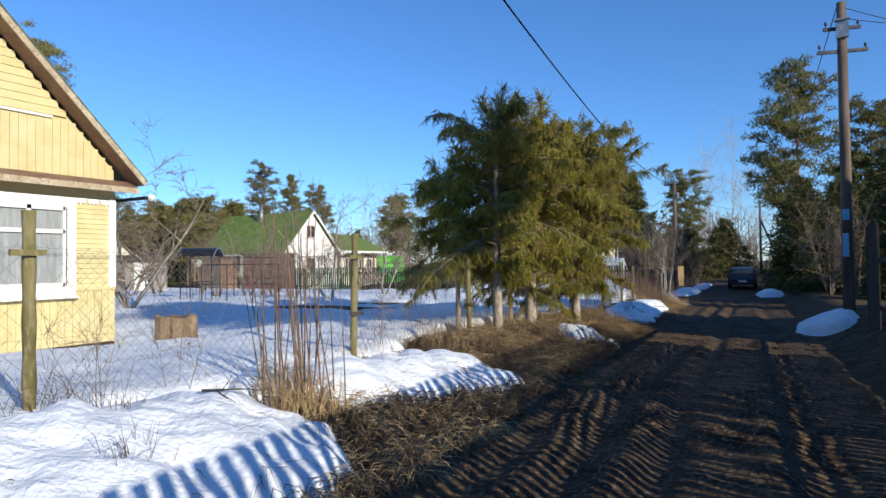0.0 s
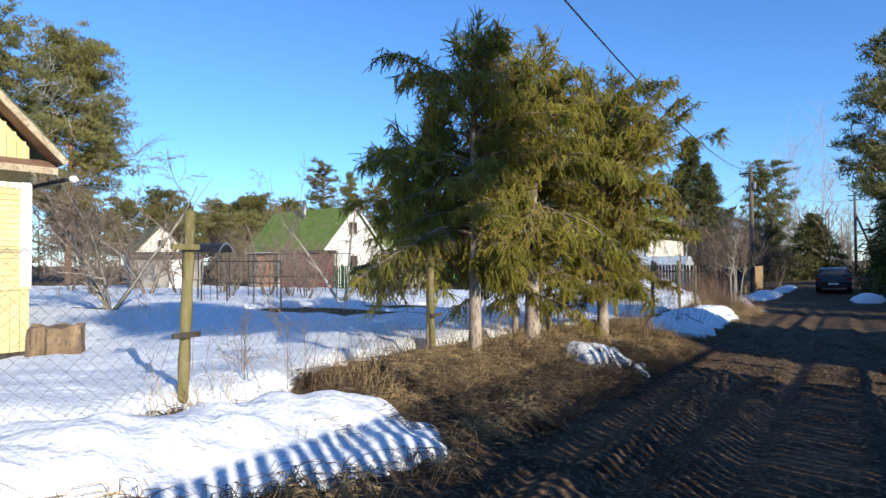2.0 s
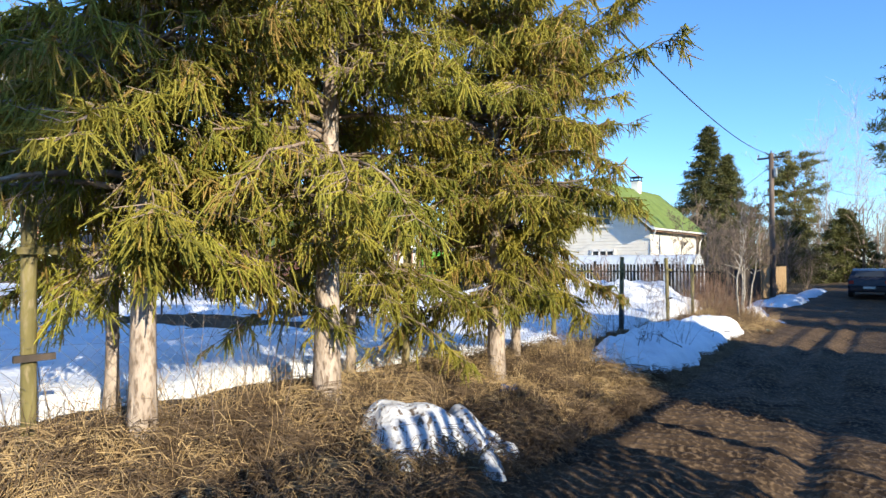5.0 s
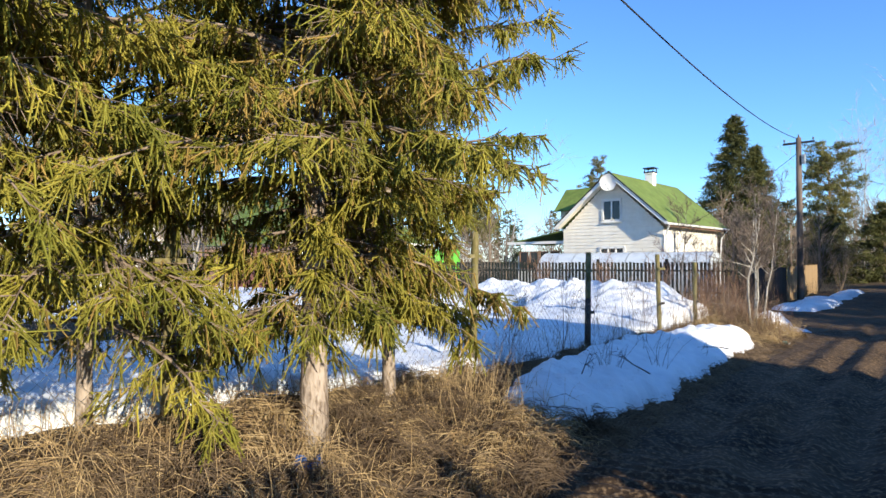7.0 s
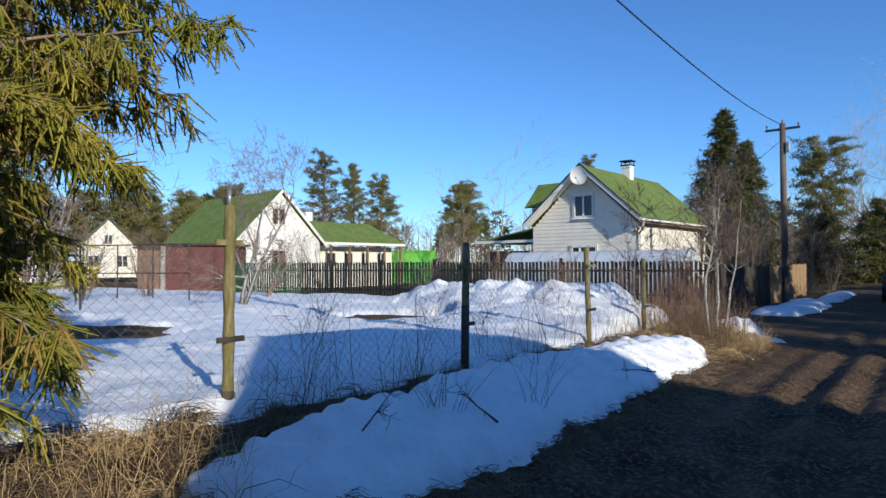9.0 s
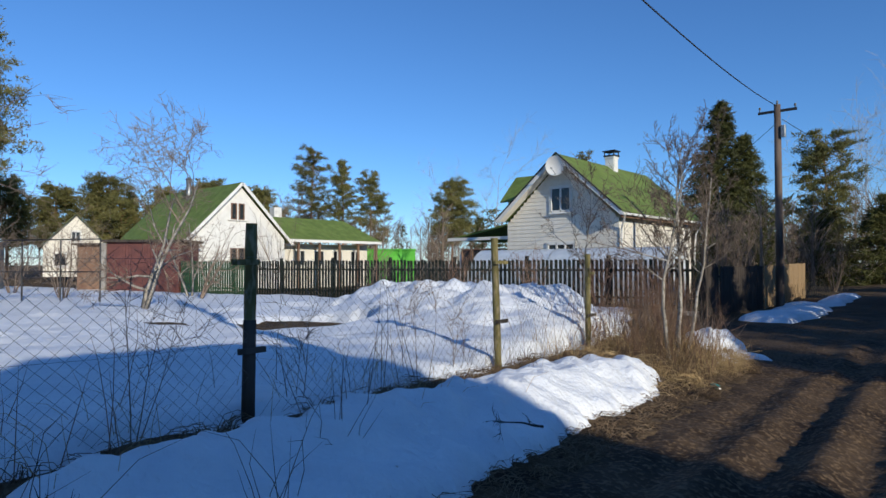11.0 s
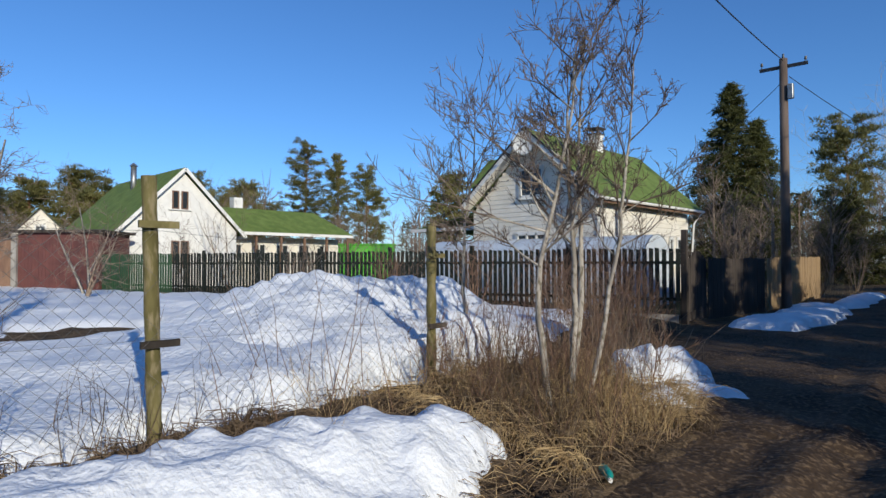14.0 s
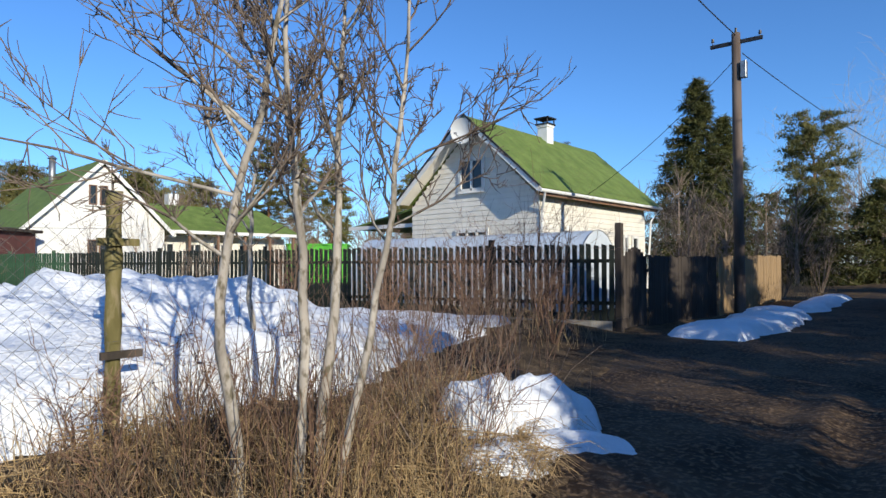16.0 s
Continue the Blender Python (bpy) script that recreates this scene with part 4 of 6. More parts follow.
def far_conifer(name, x, y, h, w, seed, style, label, group="", z=None, lo=None, thick=1.0):
    rng = np.random.default_rng(seed)
    t = thing(name, pose(x, y, at(x, y) if z is None else z), label, "tree", group)
    bark = M_PINEBARK if style == "pine" else M_BARK
    rt = 0.012 * h + 0.05
    bend = rng.normal(scale=0.02 * h, size=2)
    tp = [(bend[0] * s * s, bend[1] * s * s, -0.2 + h * s) for s in np.linspace(0, 1, 8)]
    part("trunk", MB().tube(tp, [rt * (1 - 0.9 * s) for s in np.linspace(0, 1, 8)], 8), bark, t, smooth=True)
    A, B, TP, TD = [], [], [], []
    nb = int(26 + h * 3) if style == "pine" else int(70 + h * 5)
    nb = int(nb * thick)
    lo = lo if lo is not None else (0.32 if style == "pine" else 0.06)
    for i in range(nb):
        u = lo + (1 - lo) * ((i + rng.random()) / nb)
        az = rng.random() * 6.283
        if style == "pine":
            L = w / 2 * (0.35 + 0.75 * rng.random()) * (1 - ((u - 0.55) / 0.62) ** 2) + 0.25
            el = -0.1 + 0.7 * u + 0.2 * rng.normal()
        else:
            L = w / 2 * (1.02 - u) ** 0.85 * (0.75 + 0.4 * rng.random()) + 0.12
            el = -0.25 + 0.6 * (u - 0.3)
        base = np.array([bend[0] * u * u, bend[1] * u * u, h * u])
        d = np.array([math.cos(az) * math.cos(el), math.sin(az) * math.cos(el), math.sin(el)])
        mid = base + d * L * 0.55
        tip = base + d * L + np.array([0, 0, 0.12 * L if style == "pine" else -0.05 * L])
        A += [base, mid]
        B += [mid, tip]
        if style == "pine":
            for c in range(max(3, int(4 * L / 1.2))):
                q = mid + (tip - mid) * (rng.random() * 1.2 - 0.1) + rng.normal(scale=0.16 * L, size=3) * np.array([1, 1, 0.45])
                k = 22
                TP.append(q + rng.normal(size=(k, 3)) * np.array([0.32, 0.32, 0.13]) * (0.45 + 0.10 * L))
                TD.append(unit(rng.normal(size=(k, 3)) + np.array([0, 0, 0.7]) + 0.5 * d))
        else:
            k = int(24 + 26 * L)
            s = rng.random((k, 1)) ** 0.7
            TP.append(base + (tip - base) * s + rng.normal(size=(k, 3)) * np.array([0.13, 0.13, 0.06]) * (1 + L * 0.35))
            TD.append(unit(np.repeat(d[None], k, 0) * 0.8 + rng.normal(scale=0.55, size=(k, 3)) + np.array([0, 0, -0.35])))
    v, f = sticks(np.array(A), np.array(B), 0.035 * h / 12, 0.012)
    part("limb_frame", mesh_np("limb_frame", v, f, bark), bark, t)
    TP, TD = np.concatenate(TP), np.concatenate(TD)
    m = M_PINE if style == "pine" else M_FIR
    v, f = needles(TP, TD, np.full(len(TP), 0.06), 2, 0.38 if style == "pine" else 0.42, 0.035, rng, 0.6)
    part("crown", mesh_np("crown", v, f, m), m, t)
    return t


def grow(rng, base, h, stems, spread, depth=4, wig=0.16, up=0.35, r=0.05, kids=3, first=0.3, rmin=0.0035, kid=1.0):
    """Skeleton of a leafless shrub or tree: arrays A, B, r0, r1."""
    A, B, R0, R1 = [], [], [], []

    def limb(p, d, L, r0, lev):
        n = 5 if lev == 0 else 4
        seg = L / n
        nodes = [p]
        for i in range(n):
            d = d + rng.normal(scale=wig * (0.45 if lev == 0 else 1.0), size=3) + np.array([0, 0, up * (0.25 if lev == 0 else 0.12)])
            d = d / np.linalg.norm(d)
            q = p + d * seg
            A.append(p), B.append(q)
            R0.append(r0 * (1 - 0.75 * i / n)), R1.append(r0 * (1 - 0.75 * (i + 1) / n))
            p = q
            nodes.append(p)
        if lev < depth:
            for c in range(kids + (2 if lev == 0 else 0)):
                s = first + (1 - first) * rng.random() if lev == 0 else 0.15 + 0.85 * rng.random()
                k = min(int(s * n), n - 1)
                b = nodes[k] + (nodes[k + 1] - nodes[k]) * (s * n - k)
                dd = d + rng.normal(scale=0.75, size=3) + np.array([0, 0, 0.25 * up])
                limb(b, dd / np.linalg.norm(dd), L * kid * (0.33 + 0.3 * rng.random()), max(r0 * (1 - 0.75 * s) * 0.6, rmin), lev + 1)

    for i in range(stems):
        az = rng.random() * 6.283
        d = np.array([math.cos(az) * spread, math.sin(az) * spread, 1.0])
        d /= np.linalg.norm(d)
        b = np.asarray(base, float) + np.array([math.cos(az), math.sin(az), 0]) * 0.06 * (stems > 1)
        limb(b, d, h * (0.75 + 0.3 * rng.random()), r * (0.7 + 0.5 * rng.random()), 0)
    return np.array(A), np.array(B), np.array(R0), np.array(R1)


def bare_plant(name, x, y, h, stems, spread, seed, material, label, category="bush", group="", depth=3, r=0.03, kids=3, first=0.3, up=0.35, wig=0.16, z=None, rmin=0.0035, kid=1.0):
    rng = np.random.default_rng(seed)
    t = thing(name, pose(x, y, (at(x, y) if z is None else z) - 0.03), label, category, group)
    A, B, r0, r1 = grow(rng, (0, 0, 0), h, stems, spread, depth, wig, up, r, kids, first, rmin, kid)
    big = r0 > r * 0.3
    for sel, nm in ((big, "trunk" if stems == 1 else "stem_frame"), (~big, "twig_crown")):
        if sel.any():
            v, f = sticks(A[sel], B[sel], r0[sel], np.maximum(r1[sel], 0.4 * rmin))
            m = M_TWIG if nm == "twig_crown" and material == M_ROWAN else material
            tagged(part(nm, mesh_np(nm, v, f, m, True), m, t), kind="stuff")
    return t


# ---- trees beyond the gardens ----
for nm, x, y, h, w, st, lb in [
    ("pine_tree", -58.0, 21.6, 21.5, 9.5, "pine", "tall dense pine with a rusty trunk behind the garden houses"),
    ("pine_tree", -49.7, 13.5, 18.5, 8.0, "pine", "tall thin-crowned pine behind the yellow house"),
    ("pine_tree", 1.6, 47.0, 14.6, 7.0, "pine", "broad open-crowned pine standing beside the track"),
    ("pine_tree", 6.8, 55.6, 13.4, 6.0, "pine", "bushy pine standing over a dark thicket"),
    ("pine_tree", -79.9, 70.9, 19.2, 6.5, "pine", "tall pine on the skyline behind the gardens"),
    ("pine_tree", -76.2, 74.4, 17.2, 5.4, "pine", "tall pine on the skyline behind the gardens"),
    ("pine_tree", -73.0, 77.4, 15.0, 6.5, "pine", "rounded pine on the skyline behind the gardens"),
    ("pine_tree", -57.0, 78.8, 12.5, 6.0, "pine", "dense dark pine on the skyline"),
    ("pine_tree", -48.7, 99.8, 18.0, 5.0, "pine", "pine showing above a roof ridge"),
    ("spruce_tree", -16.7, 73.0, 13.2, 8.6, "fir", "dense dark spruce beside a taller one"),
    ("pine_tree", -11.0, 78.7, 12.6, 6.5, "pine", "open-crowned pine behind the power pole"),
    ("pine_tree", -64.4, 37.0, 7.6, 5.0, "pine", "low rounded pine at the garden edge"),
    ("spruce_tree", -60.5, 39.3, 7.6, 3.6, "fir", "narrow dark spruce at the garden edge"),
    ("pine_tree", -54.0, 37.3, 7.0, 5.0, "pine", "rounded pine at the garden edge"),
    ("spruce_tree", -18.6, 71.2, 16.0, 9.4, "fir", "tall dense spruce behind the cream house"),
    ("spruce_tree", -82.4, 62.0, 9.0, 3.2, "fir", "narrow spruce on the skyline"),
    ("pine_tree", -80.0, 31.0, 10.2, 6.0, "pine", "dense rounded pine at the edge of the wood"),
    ("pine_tree", -76.0, 34.5, 9.4, 5.0, "pine", "dense rounded pine at the edge of the wood"),
    ("pine_tree", -74.5, 39.0, 10.4, 6.5, "pine", "dense broad pine at the edge of the wood"),
    ("spruce_tree", -71.0, 40.5, 9.6, 3.6, "fir", "narrow spruce at the edge of the wood"),
    ("pine_tree", -70.5, 44.0, 9.2, 5.5, "pine", "dense rounded pine at the edge of the wood"),
    ("spruce_tree", -67.0, 45.0, 10.0, 3.4, "fir", "narrow spruce at the edge of the wood"),
    ("pine_tree", -64.5, 46.5, 9.8, 6.0, "pine", "dense broad pine at the edge of the wood"),
    ("spruce_tree", -66.0, 42.0, 8.6, 3.2, "fir", "narrow spruce at the edge of the wood"),
    ("pine_tree", -72.0, 50.0, 10.5, 6.0, "pine", "dense broad pine at the edge of the wood"),
    ("pine_tree", -69.0, 55.0, 10.0, 6.0, "pine", "dense broad pine at the edge of the wood"),
    ("pine_tree", -79.0, 64.5, 9.4, 4.4, "pine", "low pine on the skyline"),
    ("spruce_tree", -5.4, 66.0, 6.2, 7.5, "fir", "low spreading dark spruce beside the track"),
    ("spruce_tree", -8.2, 63.0, 5.2, 6.0, "fir", "low spreading dark spruce beside the track"),
    ("spruce_tree", 1.6, 38.0, 6.6, 4.6, "fir", "shaded dark spruce on the verge"),
    ("spruce_tree", 3.4, 31.5, 5.4, 4.4, "fir", "shaded dark spruce on the verge"),
    ("spruce_tree", 1.4, 52.0, 8.0, 5.5, "fir", "shaded dark spruce on the verge"),
    ("spruce_tree", 4.6, 43.0, 7.0, 5.0, "fir", "shaded dark spruce on the verge"),
]:
    far_conifer(nm, x, y, h, w, int(abs(x) * 10 + abs(y) * 7), st, lb, "skyline trees", thick=1.9 if "dense" in lb else 1.0)
for x, y, h, s in [(-9.7, 115.4, 18.5, 1), (-12.5, 112.0, 17.0, 2), (-6.5, 113.0, 17.5, 3), (-59.2, 90.2, 19.0, 4), (-3.5, 118.0, 16.0, 6), (-15.5, 118.0, 16.5, 7), (-66.0, 88.0, 13.0, 8), (-52.0, 15.0, 15.0, 9)]:
    bare_plant("birch_tree", x, y, h, 1, 0.12, 40 + s, M_BIRCH, "tall leafless birch with a pale trunk", "tree", "leafless birches", depth=3, r=0.15, kids=6, first=0.35, up=0.3, wig=0.1, rmin=0.02)


def far_woods(seed, spots, name, material, conifer):
    rng = np.random.default_rng(seed)
    P, D, A, B = [], [], [], []
    for x, y, h in spots:
        z0 = -1.0
        A.append((x, y, z0)), B.append((x, y, z0 + h))
        k = 130 if conifer else 70
        u = rng.random(k) ** 0.8
        u = 0.1 + 0.9 * u
        az = rng.random(k) * 6.283
        w = h * (0.24 if conifer else 0.2)
        prof = (1.05 - u) * 1.2 if rng.random() < 0.5 else np.sqrt(np.clip(1 - ((u - 0.6) / 0.5) ** 2, 0.02, 1))
        r = w * prof * np.sqrt(rng.random(k))
        P.append(np.stack([x + r * np.cos(az), y + r * np.sin(az), z0 + h * u], 1))
        D.append(unit(np.stack([np.cos(az), np.sin(az), np.full(k, -0.2 if conifer else 1.3)], 1) + rng.normal(scale=0.4, size=(k, 3))))
    P, D = np.concatenate(P), np.concatenate(D)
    st = sticks(np.array(A), np.array(B), 0.16, 0.03)
    if conifer:
        nd = needles(P, D, np.full(len(P), 0.3), 3, 1.1, 0.16, rng, 0.8)
    else:
        nd = sticks(P, P + D * (0.8 + 1.2 * rng.random((len(P), 1))), 0.03, 0.008)
    v, f = join(st, nd)
    ob = new(name, mesh_np(name, v, f, material))
    tagged(ob, "distant wood of dark conifers" if conifer else "distant leafless brown wood", "woods", kind="stuff")


wr = np.random.default_rng(5)
ring_c, ring_b = [], []
for i in range(330):
    a = wr.random() * 6.283
    d = 92 + 60 * wr.random()
    x, y = -20 + d * math.cos(a), 20 + d * math.sin(a)
    (ring_c if wr.random() < 0.5 else ring_b).append((x, y, 8 + 6 * wr.random()))
for i in range(70):  # thicket along the far end of the track
    ring_b.append((-24 + 20 * wr.random(), 60 + 45 * wr.random(), 4 + 4 * wr.random()))
for i in range(60):
    ring_b.append((-90 + 62 * wr.random(), 36 + 55 * wr.random(), 3.5 + 4 * wr.random()))
for i in range(26):
    ring_c.append((3 + 14 * wr.random(), 52 + 60 * wr.random(), 6 + 5 * wr.random()))
far_woods(1, ring_c, "far_woods", M_FIR, True)
far_woods(2, ring_b, "far_woods", M_TWIG, False)

# ---- fences ----
POSTS = [(-3.11, -2.82, 1.6), (-3.37, 1.2, 1.67), (-3.66, 5.0, 1.6), (-3.9, 8.9, 1.6), (-4.12, 12.84, 1.75), (-4.29, 16.09, 1.6), (-4.56, 19.76, 1.68), (-4.75, 22.43, 1.56)]


def wire_fence():
    t = thing("wire_fence", pose(0, 0, 0), "old chain-link fence on mossy wooden posts with short cross pieces", "fence")
    rng = np.random.default_rng(3)
    pts = [(-2.9, -6.6, 1.6)] + POSTS
    for i, (x, y, h) in enumerate(pts):
        z = at(x, y) - 0.05
        lx, ly = rng.normal(scale=0.025, size=2)
        n = 9
        p = [(x + lx * s, y + ly * s, z + (h + 0.05) * s) for s in np.linspace(0, 1, n)]
        r = [0.047 + 0.005 * math.sin(3.1 * k + i) for k in range(n)]
        post = part("post", MB().tube(p, r, 10), M_POST, t, smooth=True)
        foot = {5: 0.16, 6: 0.55}.get(i, 0)
        if foot:  # darker lower part
            part("post_foot", MB().tube([(x, y, z - 0.05), (x + lx * foot, y + ly * foot, z + foot * h)], [0.054, 0.051], 10), M_DARKWOOD, post, "dark lower part of the post", smooth=True)
        for zz in (0.4 * h, h - 0.26):
            if i >= 2 or zz > 1:
                c = (x + 0.058, y + rng.normal(scale=0.02), z + zz)
                part("cross_piece", MB().box(c, (0.03, 0.24, 0.045), rz=rng.normal(scale=3)), M_DARKWOOD if zz < 1 else M_POST, post)
    for (xa, ya, ha), (xb, yb, hb) in zip(pts[:-1], pts[1:]):
        L = math.hypot(xb - xa, yb - ya)
        za, zb = at(xa, ya) + 0.06, at(xb, yb) + 0.06
        H, cell = 1.3, 0.105
        A, B = [], []

        def P(s, z):
            u = min(max(s / L, 0), 1)
            sag = 0.05 * math.sin(math.pi * u) * z / H
            bulge = 0.05 * math.sin(3.0 * s + ya) * math.sin(2.4 * z)
            return (xa + (xb - xa) * u + bulge + 0.07, ya + (yb - ya) * u, za + (zb - za) * u + z - sag)

        rise = 1.15  # height over half a cell width
        span = H / rise * 1.15
        for s0 in np.arange(-span, L, cell):
            for d in (1, -1):
                a = s0 if d == 1 else s0 + span
                prev = None
                for k in range(5):
                    s, z = a + d * span * k / 4, H * k / 4
                    if -0.001 <= s <= L:
                        q = P(s, z)
                        if prev:
                            A.append(prev), B.append(q)
                        prev = q
                    else:
                        prev = None
        for z in (H - 0.03, 0.6):
            ss = np.linspace(0, L, 9)
            for a, b in zip(ss[:-1], ss[1:]):
                A.append(P(a, z)), B.append(P(b, z))
        v, f = sticks(np.array(A), np.array(B), 0.0014, 0.0014)
        part("wire_net", mesh_np("wire_net", v, f, M_WIRE), M_WIRE, t)


wire_fence()


def picket_fence():
    t = thing("picket_fence", pose(0, 0, 0), "tall picket fence, dark green deepened for shade by the road, bright green further along", "fence")
    a, b = Vector((-6.6, 33.0, 0)), Vector((-29.9, 27.2, 0))
    L = (b - a).length
    u = (b - a) / L
    ang = math.degrees(math.atan2(u.y, u.x))
    pk = {}
    # dark pickets: green-black paint deepened in colour for shade near the road
    for key, material in (("dark", M_FENCE), ("green", M_GREENFENCE)):
        w, hh = 0.105, 1.0
        mb = MB().solid([(-w / 2, -0.011, 0), (w / 2, -0.011, 0), (w / 2, 0.011, 0), (-w / 2, 0.011, 0), (-w / 2, -0.011, hh - 0.03), (w / 2, -0.011, hh - 0.012), (w / 2, 0.011, hh - 0.012), (-w / 2, 0.011, hh - 0.03)],
                        [(3, 2, 1, 0), (4, 5, 6, 7), (0, 1, 5, 4), (1, 2, 6, 5), (2, 3, 7, 6), (3, 0, 4, 7)])
        pk[key] = mb.mesh("picket", material)
    rng = random.Random(4)
    s, i = 0.1, 0
    while s < L:
        p = a + u * s
        top = 0.93 + 0.05 * s / L + rng.uniform(-0.02, 0.02)
        z0 = -0.72 if s < 14 else -0.62
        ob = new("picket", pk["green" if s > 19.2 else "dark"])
        ob.parent = t
        ob.matrix_basis = Matrix.Translation((p.x, p.y, z0)) @ Matrix.Rotation(radians(ang), 4, "Z") @ Matrix.Rotation(radians(rng.uniform(-0.6, 0.6)), 4, "Y") @ Matrix.Diagonal((1, 1, top - z0, 1))
        s += 0.158
    for z in (-0.35, 0.55):
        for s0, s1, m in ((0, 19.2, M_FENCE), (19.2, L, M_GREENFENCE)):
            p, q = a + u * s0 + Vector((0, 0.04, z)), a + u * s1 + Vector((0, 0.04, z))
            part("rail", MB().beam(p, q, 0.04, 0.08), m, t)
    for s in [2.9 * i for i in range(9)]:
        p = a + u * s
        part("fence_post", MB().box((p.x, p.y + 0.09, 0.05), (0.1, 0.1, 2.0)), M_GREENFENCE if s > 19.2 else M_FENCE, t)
    part("plinth", MB().beam(a + u * 0.1 + Vector((0, 0.03, -0.85)), b + Vector((0, 0.03, -0.72)), 0.06, 0.24), M_OLDGREY, t, "grey concrete plinth")
    part("end_post", MB().box((-6.55, 33.05, 0.2), (0.13, 0.13, 2.3)), M_DARKWOOD, t)


picket_fence()


def board_fence(name, a, b, z0, z1, w, gap, material, label, seed, ragged=0.03):
    t = thing(name, pose(0, 0, 0), label, "fence")
    a, b = Vector((*a, 0)), Vector((*b, 0))
    L = (b - a).length
    u = (b - a) / L
    ang = math.degrees(math.atan2(u.y, u.x))
    me = MB().box((0, 0, 0.5), (w, 0.024, 1.0), bev=0.004).mesh("board", material)
    rng = random.Random(seed)
    s = w / 2
    while s < L:
        p = a + u * s
        k = s / L
        zb, zt = z0[0] + (z0[1] - z0[0]) * k, z1[0] + (z1[1] - z1[0]) * k + rng.uniform(-ragged, ragged)
        ob = new("board", me)
        ob.parent = t
        ob.matrix_basis = Matrix.Translation((p.x, p.y, zb)) @ Matrix.Rotation(radians(ang), 4, "Z") @ Matrix.Rotation(radians(rng.uniform(-0.8, 0.8)), 4, "Y") @ Matrix.Diagonal((1, 1, zt - zb, 1))
        s += w + gap
    n = Vector((-u.y, u.x, 0)) * 0.04
    for fr in (0.25, 0.8):
        p = a + n + Vector((0, 0, z0[0] + (z1[0] - z0[0]) * fr))
        q = b + n + Vector((0, 0, z0[1] + (z1[1] - z0[1]) * fr))
        part("rail", MB().beam(p, q, 0.045, 0.09), material, t)
    return t


# dark boards carry the shade in their colour; the sunlit stretch beyond is lighter
board_fence("board_fence", (-6.5, 34.4), (-6.1, 37.75), (-0.95, -0.95), (0.66, 0.66), 0.12, 0.006, M_DARKWOOD, "weathered board fence, darkened in colour for its shade", 2)
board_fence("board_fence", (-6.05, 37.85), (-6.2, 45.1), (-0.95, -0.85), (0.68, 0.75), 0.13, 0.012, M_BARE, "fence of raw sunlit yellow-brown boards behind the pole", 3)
# the gate's shade is put into its dark wood colour
gate = thing("garden_gate", pose(-6.55, 33.8, -0.92, 0, 0, 90), "dark arched wooden garden gate, shade worked into its colour", "gate")
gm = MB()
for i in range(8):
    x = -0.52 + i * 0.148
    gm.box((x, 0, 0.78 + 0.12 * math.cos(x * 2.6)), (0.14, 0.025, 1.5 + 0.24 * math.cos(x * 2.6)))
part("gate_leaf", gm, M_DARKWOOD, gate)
part("hinge_bar", MB().box((0, 0.03, 0.4), (1.15, 0.03, 0.08)).box((0, 0.03, 1.3), (1.15, 0.03, 0.08)), M_DARKMETAL, gate)


def verge_fence():
    t = thing("picket_fence", pose(0, 0, 0), "tall dark picket fence with open gaps along the verge", "fence")
    kinds = []
    for w0, w1 in ((0.046, 0.046), (0.061, 0.043)):  # plain palings, and wide ones with narrower heads
        kinds.append(MB().box((0, 0, 0.36), (0.022, 2 * w0, 0.72)).solid(
            [(a, b, z) for z, w in ((0.72, w0), (0.76, w1), (1.0, w1)) for a, b in ((-0.011, -w), (0.011, -w), (0.011, w), (-0.011, w))],
            [(4 * k + i, 4 * k + (i + 1) % 4, 4 * k + 4 + (i + 1) % 4, 4 * k + 4 + i) for k in (0, 1) for i in range(4)] + [(8, 9, 10, 11)]).mesh("picket", M_DARKWOOD))
    rng = random.Random(8)
    for i in range(173):
        y = -14.5 + 0.15 * i
        x, top = 3.55 - 0.05 * y, 1.93 - 0.006 * y + rng.uniform(-0.015, 0.015)
        z0 = at(x, y) + 0.02
        if rng.random() < 0.02 or 7.4 < y < 9.7:
            continue
        ob = new("picket", kinds[int(y > 1.5)])
        ob.parent = t
        ob.matrix_basis = Matrix.Translation((x, y, z0)) @ Matrix.Rotation(radians(2.9 + rng.uniform(-2, 2)), 4, "Z") @ Matrix.Diagonal((1, rng.uniform(0.95, 1.08), top - z0, 1))
    for z in (0.45, 1.4):
        part("rail", MB().beam((4.3, -14.5, z), (3.0, 11.4, z - 0.31), 0.04, 0.09), M_DARKWOOD, t)
    for i in range(10):
        y = -14.4 + 2.86 * i
        part("fence_post", MB().box((3.63 - 0.05 * y, y, at(3.6, y) + 0.8), (0.1, 0.1, 1.9)), M_DARKWOOD, t)


verge_fence()
hs = thing("wooden_house", pose(0, 0, 0), "dark timber house with a steep broken-pitch roof behind a fence", "house")
outline = [(8.5, -0.6), (15.3, -0.6), (15.3, 3.1), (13.6, 5.2), (12.2, 5.5), (10.7, 5.5), (8.7, 3.4)]
part("wall", MB().solid([(7.0, y, z) for y, z in outline] + [(14.0, y, z) for y, z in outline],
                        [(6, 5, 4, 3, 2, 1, 0), tuple(range(7, 14))] + [(i, (i + 1) % 7, 7 + (i + 1) % 7, 7 + i) for i in range(7)]), M_DARKWOOD, hs)
sd = thing("shed", pose(6.8, 39.8, -0.5, 0, 0, 3), "dark timber shed in shade behind bare shrubs", "shed")
part("wall", MB().box((0, 0, 1.45), (2.6, 4.0, 2.9)), M_DARKWOOD, sd)
